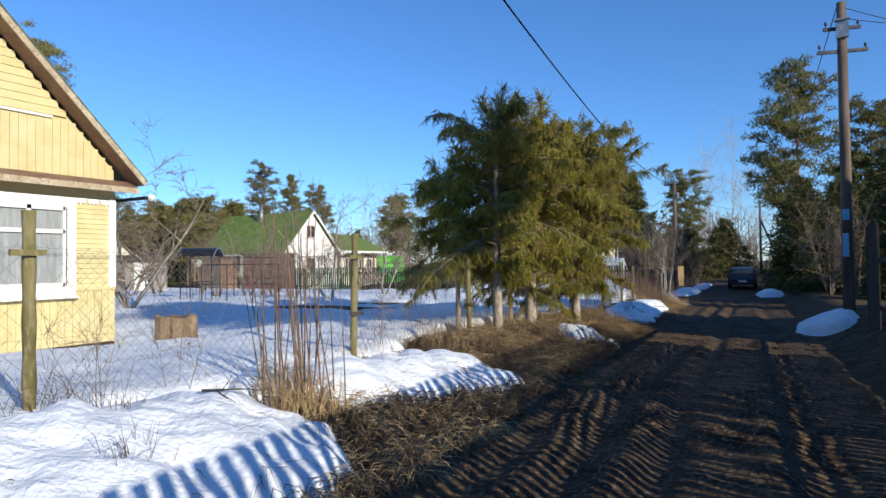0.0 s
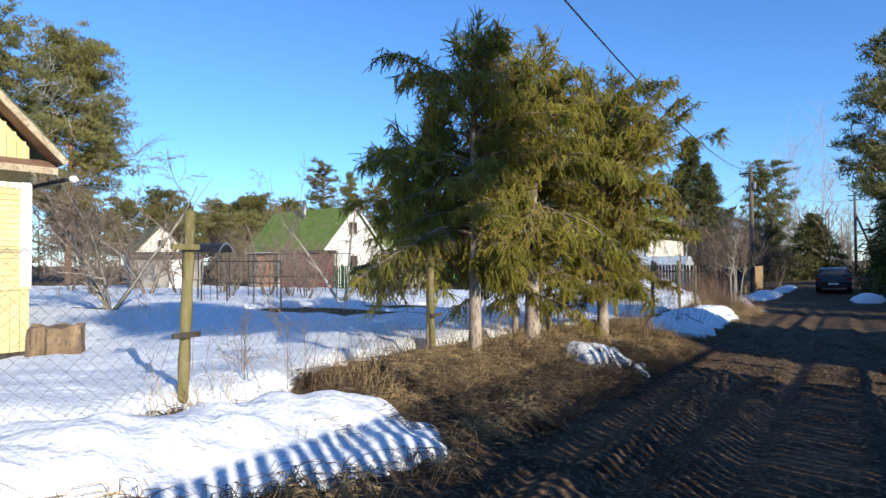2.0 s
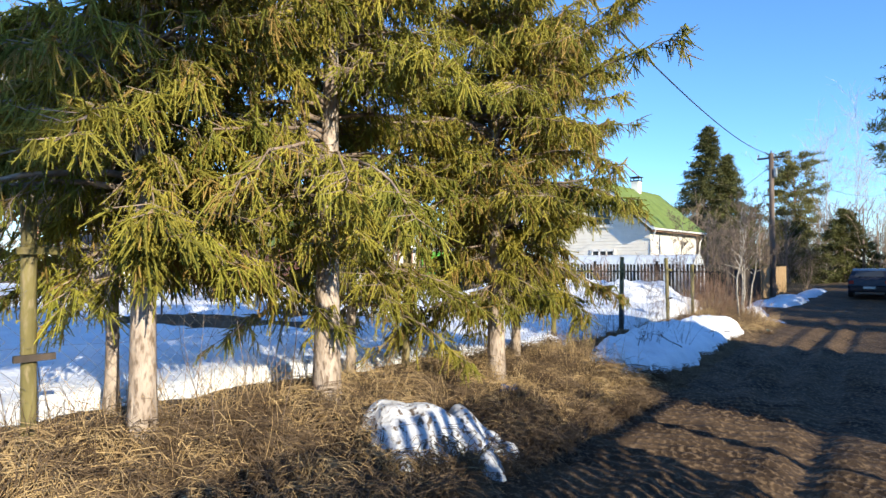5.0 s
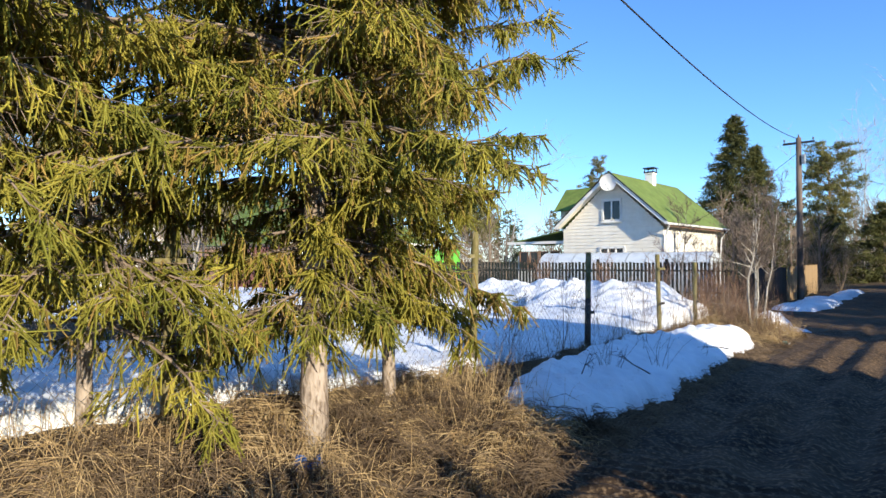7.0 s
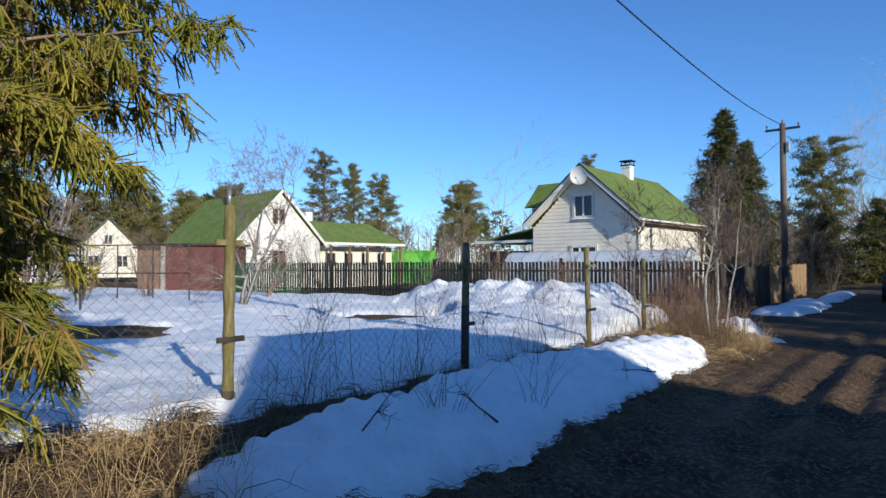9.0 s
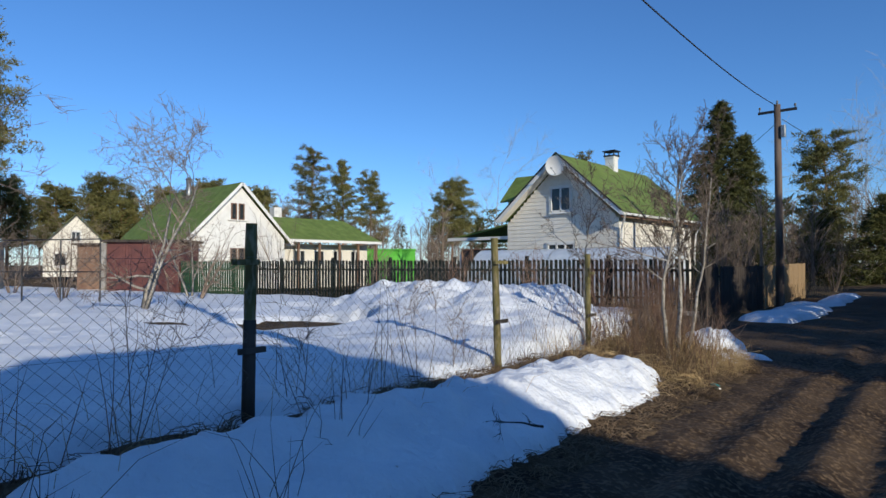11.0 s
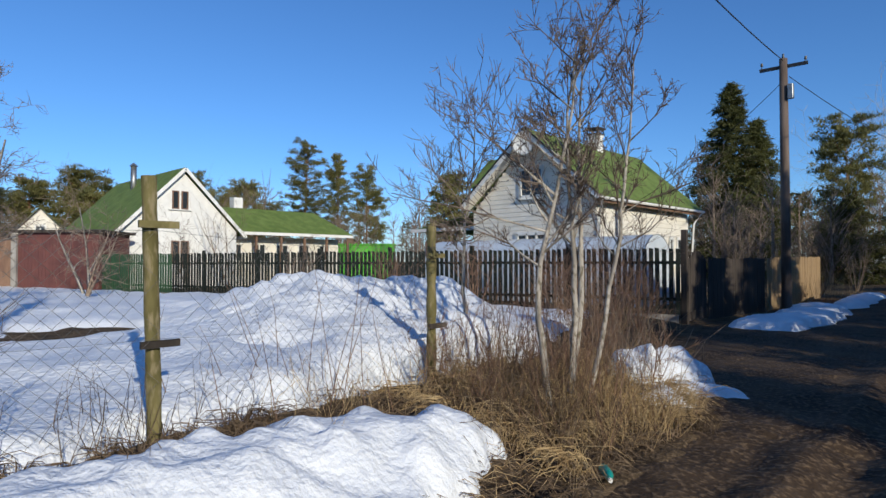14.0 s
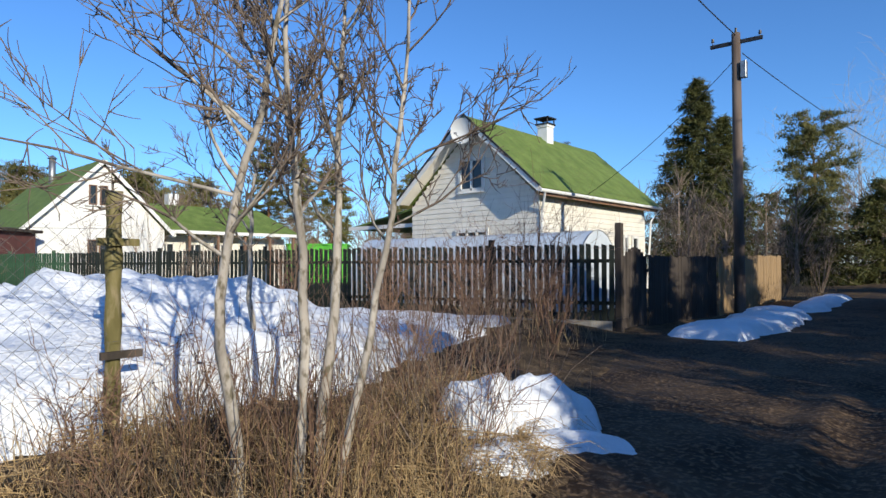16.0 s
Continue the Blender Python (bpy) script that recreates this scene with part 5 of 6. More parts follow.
part("roof", MB().box((0, 0, 2.98), (3.0, 4.4, 0.12)), M_DARKWOOD, sd)

# ---- poles and wires ----


def power_pole(x, y, z, h, r, arms, label, seed):
    t = thing("power_pole", pose(x, y, z), label, "pole", "power poles")
    part("shaft", MB().tube([(0, 0, -0.2), (0, 0, h * 0.5), (0, 0, h)], [r, r * 0.9, r * 0.78], 14), M_POLE, t, smooth=True)
    for az, hz, w in arms:
        d = Vector((math.cos(az), math.sin(az), 0))
        arm = part("crossarm", MB().beam(-d * w / 2 + Vector((0, 0, hz)), d * w / 2 + Vector((0, 0, hz + 0.03)), 0.07, 0.09), M_DARKMETAL, t)
        for s in (-1, 1):
            p = d * (w / 2 - 0.06) * s + Vector((0, 0, hz + 0.05))
            part("insulator", MB().tube([p, p + Vector((0, 0, 0.07)), p + Vector((0, 0, 0.08)), p + Vector((0, 0, 0.17))], [0.012, 0.012, 0.04, 0.03], 8), M_DARKMETAL, arm)
    return t


p2 = power_pole(-5.55, 37.9, -0.95, 7.45, 0.14, [(0.12, 7.2, 1.25)], "dark wooden power pole with a single crossarm", 1)
part("insulator", MB().tube([(0, 0, 7.45), (0, 0, 7.6)], [0.04, 0.025], 8), M_DARKMETAL, p2)
part("junction_box", MB().box((0.2, -0.06, 6.45), (0.14, 0.16, 0.42), bev=0.01), M_GALV, p2, "small grey junction box")
p1 = power_pole(2.85, 15.3, at(2.85, 15.3), 8.7, 0.15, [(0.35, 7.95, 0.95), (0.35, 7.3, 1.3)], "tall dark wooden power pole with a blue notice", 2)
part("junction_box", MB().box((0, -0.16, 7.9), (0.3, 0.12, 0.5)).box((0, -0.2, 8.15), (0.36, 0.16, 0.04)), M_GALV, p1, "grey switch box")
part("notice", MB().box((-0.03, -0.135, 2.7), (0.17, 0.012, 0.3)), M_SIGN, p1, "faded blue paper notice")
part("notice_rag", MB().box((-0.05, -0.138, 1.85), (0.15, 0.01, 0.65)), M_SIGN, p1, "torn pale blue paper")
power_pole(-2.6, 79.2, -0.7, 9.2, 0.15, [(0.1, 8.9, 1.3), (0.1, 8.4, 1.1)], "distant dark power pole with crossarms", 3)
part("brace", MB().tube([(2.6, 1.0, -0.2), (0.05, 0, 6.8)], 0.11, 8), M_POLE, bpy.data.objects["power_pole.002"])
power_pole(-0.1, -14.0, at(-0.1, -14.0) + 0.02, 7.4, 0.14, [(0.1, 7.1, 1.2)], "dark wooden power pole with a single crossarm", 4)


def cable(a, b, sag, r, label):
    a, b = Vector(a), Vector(b)
    pts = [a.lerp(b, i / 32) - Vector((0, 0, 4 * sag * (i / 32) * (1 - i / 32))) for i in range(33)]
    ob = part("overhead_cable", MB().tube(pts, r, 5), M_RUBBER)
    return tagged(ob, label, "cable", "overhead cables")


cable((-5.55, 37.9, 6.45), (-0.1, -14.0, 6.4), 1.72, 0.014, "thick black twisted cable sagging between the poles")
cable((-5.5, 37.9, 5.9), (-11.65, 41.0, 2.95), 0.25, 0.01, "thin black service cable running to the house eave")
cable((-5.4, 37.9, 5.95), (-2.6, 79.2, 8.1), 1.0, 0.012, "thin black cable running on to the next pole")
cable((2.75, 15.3, 8.3), (-2.6, 79.2, 8.4), 1.9, 0.014, "thick black cable running on to the far pole")
cable((2.95, 15.3, 7.9), (14.0, 22.0, 8.3), 0.5, 0.01, "thin black cable crossing from the pole")
cable((2.95, 15.3, 8.2), (14.0, 18.0, 5.0), 0.5, 0.01, "thin black service cable dropping from the pole")


def car():
    t = thing("car", pose(-1.9, 42.6, float(road_z(42.6)) + 0.02, 0, 0, 4), "dark blue-grey hatchback parked on the muddy track", "car")
    prof = [(-2.1, 0.28), (-2.14, 0.62), (-2.08, 0.9), (-1.98, 1.0), (-1.5, 1.36), (-1.1, 1.45), (0.2, 1.46), (0.95, 1.02), (1.75, 0.9), (2.08, 0.68), (2.12, 0.3)]
    vs, n = [], len(prof)
    for x, inset in ((-0.86, 0), (-0.88, 0.0), (0.88, 0.0), (0.86, 0)):
        for yy, z in prof:
            tuck = 0.2 * max(0, z - 0.92) / 0.54
            vs.append(((x - math.copysign(tuck, x)), yy, z))
    fs = [(i + n * k, (i + 1) % n + n * k, (i + 1) % n + n * (k + 1), i + n * (k + 1)) for k in range(3) for i in range(n)] + [tuple(range(n)), tuple(range(4 * n - 1, 3 * n - 1, -1))]
    part("body", MB().solid(vs, fs), M_CAR, t)
    part("rear_window", MB().solid([(-0.62, -1.93, 1.06), (0.62, -1.93, 1.06), (0.56, -1.56, 1.34), (-0.56, -1.56, 1.34)], [(0, 1, 2, 3)]), M_GLASS, t)
    for s in (-1, 1):
        part("tail_light", MB().box((s * 0.74, -2.12, 0.78), (0.2, 0.06, 0.16), bev=0.01), M_LAMPRED, t)
        part("side_window", MB().solid([(s * 0.83, -1.35, 1.03), (s * 0.83, 0.75, 1.03), (s * 0.725, 0.15, 1.38), (s * 0.725, -1.1, 1.38)], [(0, 1, 2, 3)]), M_GLASS, t)
        for yy in (-1.3, 1.35):
            wh = part("wheel", MB().tube([(s * 0.68, yy, 0.31), (s * 0.9, yy, 0.31)], 0.31, 20), M_RUBBER, t)
            part("rim", MB().tube([(s * 0.895, yy, 0.31), (s * 0.91, yy, 0.31)], 0.2, 12), M_GALV, wh)
    part("bumper", MB().box((0, -2.13, 0.45), (1.66, 0.12, 0.22), bev=0.03), M_CAR, t)
    part("number_plate", MB().box((0, -2.2, 0.52), (0.5, 0.02, 0.11)), M_WHITE, t)


car()

# ---- garden things ----
st = thing("tree_stump", pose(-8.25, 2.11, at(-8.25, 2.11) + 0.12), "large split tree stump standing in the snow", "stump")
sv = []
srng = np.random.default_rng(9)
for j, z in enumerate((-0.15, 0.0, 0.2, 0.36, 0.47)):
    for k in range(22):
        w = 2 * math.pi * k / 22
        r = (0.36 - 0.03 * j / 4) + 0.06 * math.sin(3 * w + 1) + 0.04 * math.sin(7 * w) + (0.05 if j == 0 else 0) + srng.normal(scale=0.008)
        sv.append((r * math.cos(w), r * math.sin(w), z + (0.02 * math.sin(2 * w) + 0.03 * math.sin(5 * w + 1) if j == 4 else 0)))
sf = [(j * 22 + k, j * 22 + (k + 1) % 22, (j + 1) * 22 + (k + 1) % 22, (j + 1) * 22 + k) for j in range(4) for k in range(22)]
part("bark", MB().solid(sv, sf), M_STUMP, st)
part("cut_face", MB().solid(sv[88:], [tuple(range(22))]), M_STUMP, st, "pale split cut face")


def canopy():
    z = at(-20.5, 11.5) + 0.1
    t = thing("garden_canopy", pose(-20.1, 11.8, z, 0, 0, 35) @ Matrix.Diagonal((0.66, 0.66, 1.06, 1)), "arched metal garden canopy on thin posts", "canopy")
    for x in (-0.95, 0.95):
        for y in (-0.9, 0.9):
            part("leg", MB().tube([(x, y, -0.1), (x, y, 1.75)], 0.035, 8), M_DARKMETAL, t)
    vs = []
    for x in (-1.12, 1.12):
        for k in range(11):
            w = -1 + 2 * k / 10
            vs.append((x, w * 1.1, 1.75 + 0.32 * (1 - w * w)))
    part("roof_sheet", MB().solid(vs, [(k, k + 1, 12 + k, 11 + k) for k in range(10)]), M_DARKMETAL, t)
    for x in (-1.14, 1.14):
        part("arch", MB().tube([(x, -1.1 + 0.22 * k, 1.75 + 0.32 * (1 - (-1 + 0.2 * k) ** 2)) for k in range(11)], 0.04, 6), M_GALV, t)
    for i in range(6):
        part("rail_bar", MB().tube([(-0.95 + 0.38 * i, -0.9, 0.05), (-0.95 + 0.38 * i, -0.9, 0.75)], 0.015, 5), M_DARKMETAL, t)
    part("handrail", MB().tube([(-0.95, -0.9, 0.75), (0.95, -0.9, 0.75)], 0.02, 6), M_DARKMETAL, t)


canopy()


def trellis(x, y, w, h, ang, seed):
    t = thing("garden_trellis", pose(x, y, at(x, y) + 0.08, 0, 0, ang), "thin dark metal garden trellis overgrown with bare vines", "trellis", "garden trellises")
    for i in range(4):
        xx = -w / 2 + w * i / 3
        part("upright", MB().tube([(xx, 0, -0.1), (xx, 0, h)], 0.025, 6), M_DARKMETAL, t)
    for z in (h * 0.5, h):
        part("crossbar", MB().tube([(-w / 2, 0, z), (w / 2, 0, z)], 0.02, 6), M_DARKMETAL, t)
    rng = np.random.default_rng(seed)
    n = 160
    A = np.stack([rng.uniform(-w / 2, w / 2, n), rng.normal(scale=0.15, size=n), rng.uniform(h * 0.45, h * 1.08, n)], 1)
    B = A + rng.normal(scale=0.22, size=(n, 3))
    v, f = sticks(A, B, 0.007, 0.004)
    part("vine", mesh_np("vine", v, f, M_TWIG), M_TWIG, t)


trellis(-16.8, 11.0, 3.2, 1.5, 20, 1)
trellis(-19.0, 15.0, 4.0, 1.9, 25, 2)
trellis(-23.0, 19.5, 4.5, 2.1, 30, 3)
sh = thing("garden_shed", pose(-37, 19.2, -0.4, 0, 0, -20), "weathered grey garden shed behind bare bushes", "shed")
part("wall", MB().box((0, 0, 1.05), (2.6, 4.2, 2.1)), M_OLDGREY, sh)
part("roof", MB().box((0.1, 0, 2.16), (3.2, 4.7, 0.1), m=Matrix.Rotation(radians(6), 4, "Y")), M_DARKWOOD, sh)
part("door", MB().box((1.32, 0.5, 0.95), (0.05, 0.85, 1.85)), M_WHITE, sh, "white door")

# ---- shrubs, small trees and grass ----
RIGHT = np.array([0.747, 0.665, 0.0])  # along the garden fence end, across the track


def slender_tree(x, y, h, bends, r, seed, reach=1.0, long_limbs=()):
    """A leafless tree whose stem sways sideways (offset, height), with rising twiggy limbs from half its height."""
    rng = np.random.default_rng(seed)
    t = thing("rowan_tree", pose(x, y, at(x, y) - 0.03), "slender leafless tree with pale lichen-spotted stem", "tree", "clump of slender bare trees")
    zs = np.linspace(0, h, 15)
    off = np.interp(zs, [b[1] for b in bends], [b[0] for b in bends])
    off = np.convolve(np.pad(off, 1, mode="edge"), [0.25, 0.5, 0.25], "valid")
    depth = np.cumsum(rng.normal(scale=0.02, size=15))
    stem = RIGHT * off[:, None] + np.array([-0.665, 0.747, 0]) * depth[:, None] + np.array([0, 0, 1.0]) * zs[:, None] + rng.normal(scale=0.008, size=(15, 3))
    rad = r * (1 - 0.82 * zs / h) + 0.25 * r * (zs == 0)
    part("trunk", MB().tube([tuple(p) for p in stem], list(rad), 9), M_ROWAN, t, smooth=True)
    A, B, R0, R1 = [], [], [], []

    def limb(p, d, L, r0, lev):
        n = 5 if lev == 0 else 4
        nodes = [p]
        for k in range(n):
            d = d + rng.normal(scale=0.13, size=3) + np.array([0, 0, 0.05])
            d = d / np.linalg.norm(d)
            q = p + d * L / n
            A.append(p), B.append(q), R0.append(r0 * (1 - 0.7 * k / n)), R1.append(r0 * (1 - 0.7 * (k + 1) / n))
            p = q
            nodes.append(p)
        if lev < 3:
            for c in range((6, 4, 3)[lev]):
                k = rng.integers(0 if lev else 1, n)
                b = nodes[k] + (nodes[k + 1] - nodes[k]) * rng.random()
                dd = d + rng.normal(scale=0.6, size=3) + np.array([0, 0, 0.15])
                limb(b, dd / np.linalg.norm(dd), L * (0.3 + 0.3 * rng.random()), max(0.55 * r0 * (1 - 0.6 * k / n), 0.004), lev + 1)

    for k in range(13):
        u = 0.42 + 0.58 * (k + rng.random()) / 13
        az = rng.random() * 6.283
        b = np.array([np.interp(u * h, zs, stem[:, c]) for c in range(3)])
        d = np.array([math.cos(az) * 0.85, math.sin(az) * 0.85, 0.55 + 0.5 * u])
        limb(b, d / np.linalg.norm(d), reach * (0.55 + 0.6 * rng.random()) * (1.35 - 0.6 * u), r * (0.52 - 0.28 * u), 0)
    for zb, side, rise, L in long_limbs:
        b = np.array([np.interp(zb, zs, stem[:, c]) for c in range(3)])
        d = RIGHT * side + np.array([0, 0, rise])
        limb(b, d / np.linalg.norm(d), L, 0.34 * r, 0)
    A, B, R0, R1 = np.array(A), np.array(B), np.array(R0), np.maximum(np.array(R1), 0.002)
    for sel, nm, material in ((R0 > 0.009, "limb_frame", M_ROWAN), (R0 <= 0.009, "twig_crown", M_TWIG_DARK)):
        v, f = sticks(A[sel], B[sel], R0[sel], R1[sel])
        tagged(part(nm, mesh_np(nm, v, f, material, True), material, t), kind="stuff")


slender_tree(-3.50, 22.56, 3.1, [(0, 0), (0, 0.32), (-0.07, 0.84), (-0.10, 1.17), (0.01, 1.68), (0.18, 2.36), (0.25, 3.1)], 0.035, 61, 0.8, [(1.6, -1, 0.3, 1.35), (1.9, -1, 0.55, 1.0), (1.3, -0.8, 0.5, 0.8)])
slender_tree(-3.51, 22.90, 3.1, [(0, 0), (0.045, 0.81), (0.045, 1.35), (0.0, 1.73), (-0.04, 2.3), (0.03, 3.1)], 0.035, 62, 0.75)
slender_tree(-3.57, 23.03, 3.4, [(0, 0), (0.08, 0.8), (0.14, 1.6), (0.11, 2.1), (0.17, 3.4)], 0.037, 63, 0.75)
slender_tree(-3.46, 23.08, 3.2, [(0, 0), (0.21, 0.93), (0.31, 1.5), (0.40, 2.37), (0.45, 3.2)], 0.028, 64, 0.75, [(1.8, 1, 0.4, 1.0), (1.5, 1, 0.6, 0.8)])
slender_tree(-5.6, 23.9, 3.0, [(0, 0), (-0.03, 0.9), (-0.03, 1.7), (0.1, 2.3), (0.12, 3.0)], 0.03, 65, 0.8)
for x, y, h, s in [(-16.7, 20.2, 4.3, 1), (-24.0, 25.0, 3.2, 2), (-15.0, 14.2, 5.0, 3), (-21.9, 24.3, 2.6, 5), (-26.0, 12.5, 4.4, 6), (-30.0, 17.0, 4.0, 7), (-24.5, 6.0, 4.6, 8), (-22, 16.0, 4.0, 9)]:
    bare_plant("apple_tree", x, y, h, 2, 0.45, 80 + s, M_ROWAN if s in (1, 2, 3, 4) else M_TWIG, "leafless old fruit tree with a tangled crown in the snow", "tree", "bare fruit trees", depth=4 if s in (1, 3, 4) else 3, r=0.08, kids=5 if s == 1 else 4, first=0.2, up=0.1, wig=0.22, rmin=0.0065)
bare_plant("apple_tree", -17.65, 7.1, 4.6, 6, 0.6, 84, M_ROWAN, "pale leafless fruit tree spreading from a low trunk in the snow", "tree", "bare fruit trees", depth=4, r=0.075, kids=4, first=0.15, up=0.12, wig=0.2, rmin=0.009)
for x, y, h, st_n, s in [(-7.6, 31.6, 2.2, 9, 1), (-9.2, 31.3, 1.9, 9, 2), (-6.2, 29.8, 1.4, 8, 3), (-11.5, 31.0, 1.7, 8, 4), (-14.0, 30.0, 1.7, 8, 5), (-8.6, 43.0, 3.6, 6, 6), (-10.6, 48.6, 4.4, 6, 7), (-7.8, 49.5, 3.0, 8, 8),
                         (-6.6, 47.0, 2.6, 10, 9), (-6.2, 52.0, 3.0, 10, 10), (-9.5, 36.9, 2.8, 5, 11), (-12.5, 58.0, 4.6, 6, 12), (-16.0, 56.0, 4.6, 6, 13), (2.8, 27.0, 3.6, 9, 14), (3.6, 24.6, 3.2, 9, 15), (3.0, 29.5, 3.2, 8, 16),
                         (-27.5, 30.0, 3.0, 6, 17), (-30.5, 33.5, 4.2, 4, 18), (-17.5, 29.2, 1.6, 7, 19), (-33.0, 12.0, 3.5, 8, 20), (-29.0, 7.5, 3.2, 8, 21), (-36.0, 25.0, 3.6, 8, 22), (-24.0, 9.5, 2.6, 10, 23), (-27.0, 14.5, 2.8, 10, 24), (-31.0, 20.5, 3.0, 9, 25), (-21.5, 4.5, 3.2, 9, 26), (-19.8, 15.6, 2.4, 9, 27), (-17.2, 14.2, 2.2, 9, 31), (-22.6, 17.6, 2.6, 9, 32), (-25.0, 15.6, 2.8, 9, 33), (-24.6, 20.6, 2.6, 9, 34), (-28.0, 11.0, 3.2, 9, 35), (-21.6, 13.8, 2.2, 9, 36), (-34.0, 16.0, 3.4, 9, 28), (-40.0, 17.0, 3.8, 9, 29), (-38.0, 9.0, 4.2, 9, 30)]:
    bare_plant("bare_bush", x, y, h, st_n, 0.35, 100 + s, M_REDTWIG if s in (1, 2, 3, 4, 5) else M_TWIG_DARK if s in (6, 7, 8, 9, 10, 12, 13) else M_TWIG, "leafless twiggy bush with many thin stems", "bush", "leafless bushes", depth=2, r=0.018 + 0.003 * h, kids=4, first=0.25, up=0.4, rmin=0.005)
# spruces at the view's edge, added to shade the snow heap and pickets
for x, y, h, w, s in [(5.6, 27.8, 8.2, 5.0, 5), (8.5, 33.0, 9.0, 5.5, 6), (5.2, 23.3, 4.6, 3.0, 7)]:
    far_conifer("spruce_tree", x, y, h, w, 300 + s, "fir", "dark verge spruce added for the shade it casts", "verge spruces")
for x, y, s in [(8.0, -0.1, 1)]:
    far_conifer("pine_tree", x, y, 8.8, 3.6, 330 + s, "pine", "tall pine with a high crown beyond the verge fence", "verge pines", lo=0.64, thick=2.2)


def reed_clump(name, x, y, n, h, spread, material, seed, label, category="reeds", bend=0.5, r=0.004, lean=0.28):
    """Stalks that bow over at the tip, as three-piece sticks."""
    rng = np.random.default_rng(seed)
    px_, py_ = (c + np.clip(rng.normal(scale=spread, size=n), -1.7 * spread, 1.7 * spread) for c in (x, y))
    A = np.stack([px_, py_, land(px_, py_) - 0.02], 1)
    d = unit(np.stack([rng.normal(scale=lean, size=n), rng.normal(scale=lean, size=n), np.ones(n)], 1))
    out = unit(rng.normal(size=(n, 3)) * np.array([1, 1, 0]))
    hh = h * (0.45 + 0.75 * rng.random((n, 1)))
    bw = bend * rng.random((n, 1)) ** 2
    p1 = A + d * hh * 0.45
    p2 = p1 + unit(d + out * bw) * hh * 0.35
    p3 = p2 + unit(d + out * bw * 3.2 - np.array([0, 0, 0.6]) * bw) * hh * 0.3
    v, f = join(sticks(A, p1, r, r * 0.85), sticks(p1, p2, r * 0.85, r * 0.6), sticks(p2, p3, r * 0.6, r * 0.2))
    c = np.array([x, y, at(x, y)])
    ob = new(name, mesh_np(name, v - c, f, material))
    ob.location = c
    return tagged(ob, label, category, kind="stuff")


reed_clump("shoots", -2.25, -0.95, 18, 1.75, 0.2, M_REDTWIG, 1, "clump of tall straight brown shoots", "shrub", 0.08, 0.009, 0.09)
reed_clump("shoots", -2.3, -0.9, 12, 1.6, 0.26, M_TWIG, 5, "tall straight brown shoots", "shrub", 0.08, 0.009, 0.09)
reed_clump("straw_tuft", -2.2, -1.0, 420, 0.42, 0.2, M_STRAW, 2, "thick tuft of dry yellow straw", "grass", 1.3, 0.0035)
for i, (x, y, n, h, sp) in enumerate([(-2.9, -2.7, 60, 0.5, 0.2), (-3.2, 1.3, 70, 0.4, 0.25), (-3.3, 3.0, 160, 0.42, 0.4), (-3.7, 4.6, 260, 0.45, 0.5), (-3.6, 6.3, 190, 0.4, 0.6), (-3.6, 8.3, 200, 0.4, 0.6), (-3.3, 10.2, 240, 0.42, 0.5), (-2.7, 9.3, 110, 0.38, 0.4),
                                      (-3.0, 11.6, 200, 0.5, 0.4), (-4.2, 13.4, 60, 0.5, 0.3), (-4.2, 15.0, 40, 0.5, 0.5), (-4.3, 17.5, 60, 0.6, 0.6), (-4.4, 19.6, 120, 0.5, 0.4), (-4.4, 21.2, 150, 0.45, 0.45), (-4.6, 22.6, 190, 0.55, 0.4), (-4.2, 23.4, 220, 0.5, 0.5),
                                      (-3.8, 22.6, 240, 0.36, 0.5), (-3.6, 23.8, 240, 0.45, 0.45), (-5.2, 24.6, 160, 0.65, 0.5), (-4.4, 25.2, 160, 0.6, 0.5), (-7.0, 30.0, 260, 0.8, 0.7), (-6.4, 41.5, 300, 1.1, 0.6), (-6.3, 47.0, 300, 1.2, 0.8)]):
    reed_clump("dry_grass", x, y, n if y < 19 else int(0.6 * n), h, sp, M_STRAW if i % 3 else M_STRAW_DARK, 20 + i, "dry yellow grass stalks by the fence", "grass", 1.1, 0.0028)
for i, (x, y, n, h, sp) in enumerate([(-3.35, 22.35, 260, 0.5, 0.28), (-3.3, 22.75, 260, 0.5, 0.28), (-3.75, 22.35, 220, 0.48, 0.3), (-3.2, 23.3, 220, 0.5, 0.3), (-3.8, 23.2, 200, 0.55, 0.35)]):
    reed_clump("dry_grass", x, y, n, h, sp, M_STRAW if i % 2 else M_STRAW_DARK, 50 + i, "thick dry grass round the feet of the bare trees", "grass", 1.0, 0.003)
for i, (x, y, n, h, sp) in enumerate([(-3.3, 22.5, 44, 0.75, 0.3), (-3.7, 22.7, 40, 0.8, 0.3), (-3.25, 23.2, 50, 0.85, 0.3)]):
    reed_clump("weed_stalks", x, y, n, h, sp, M_REDTWIG, 90 + i, "dry brown weed stalks round the bare trees", "weeds", 0.25, 0.004)
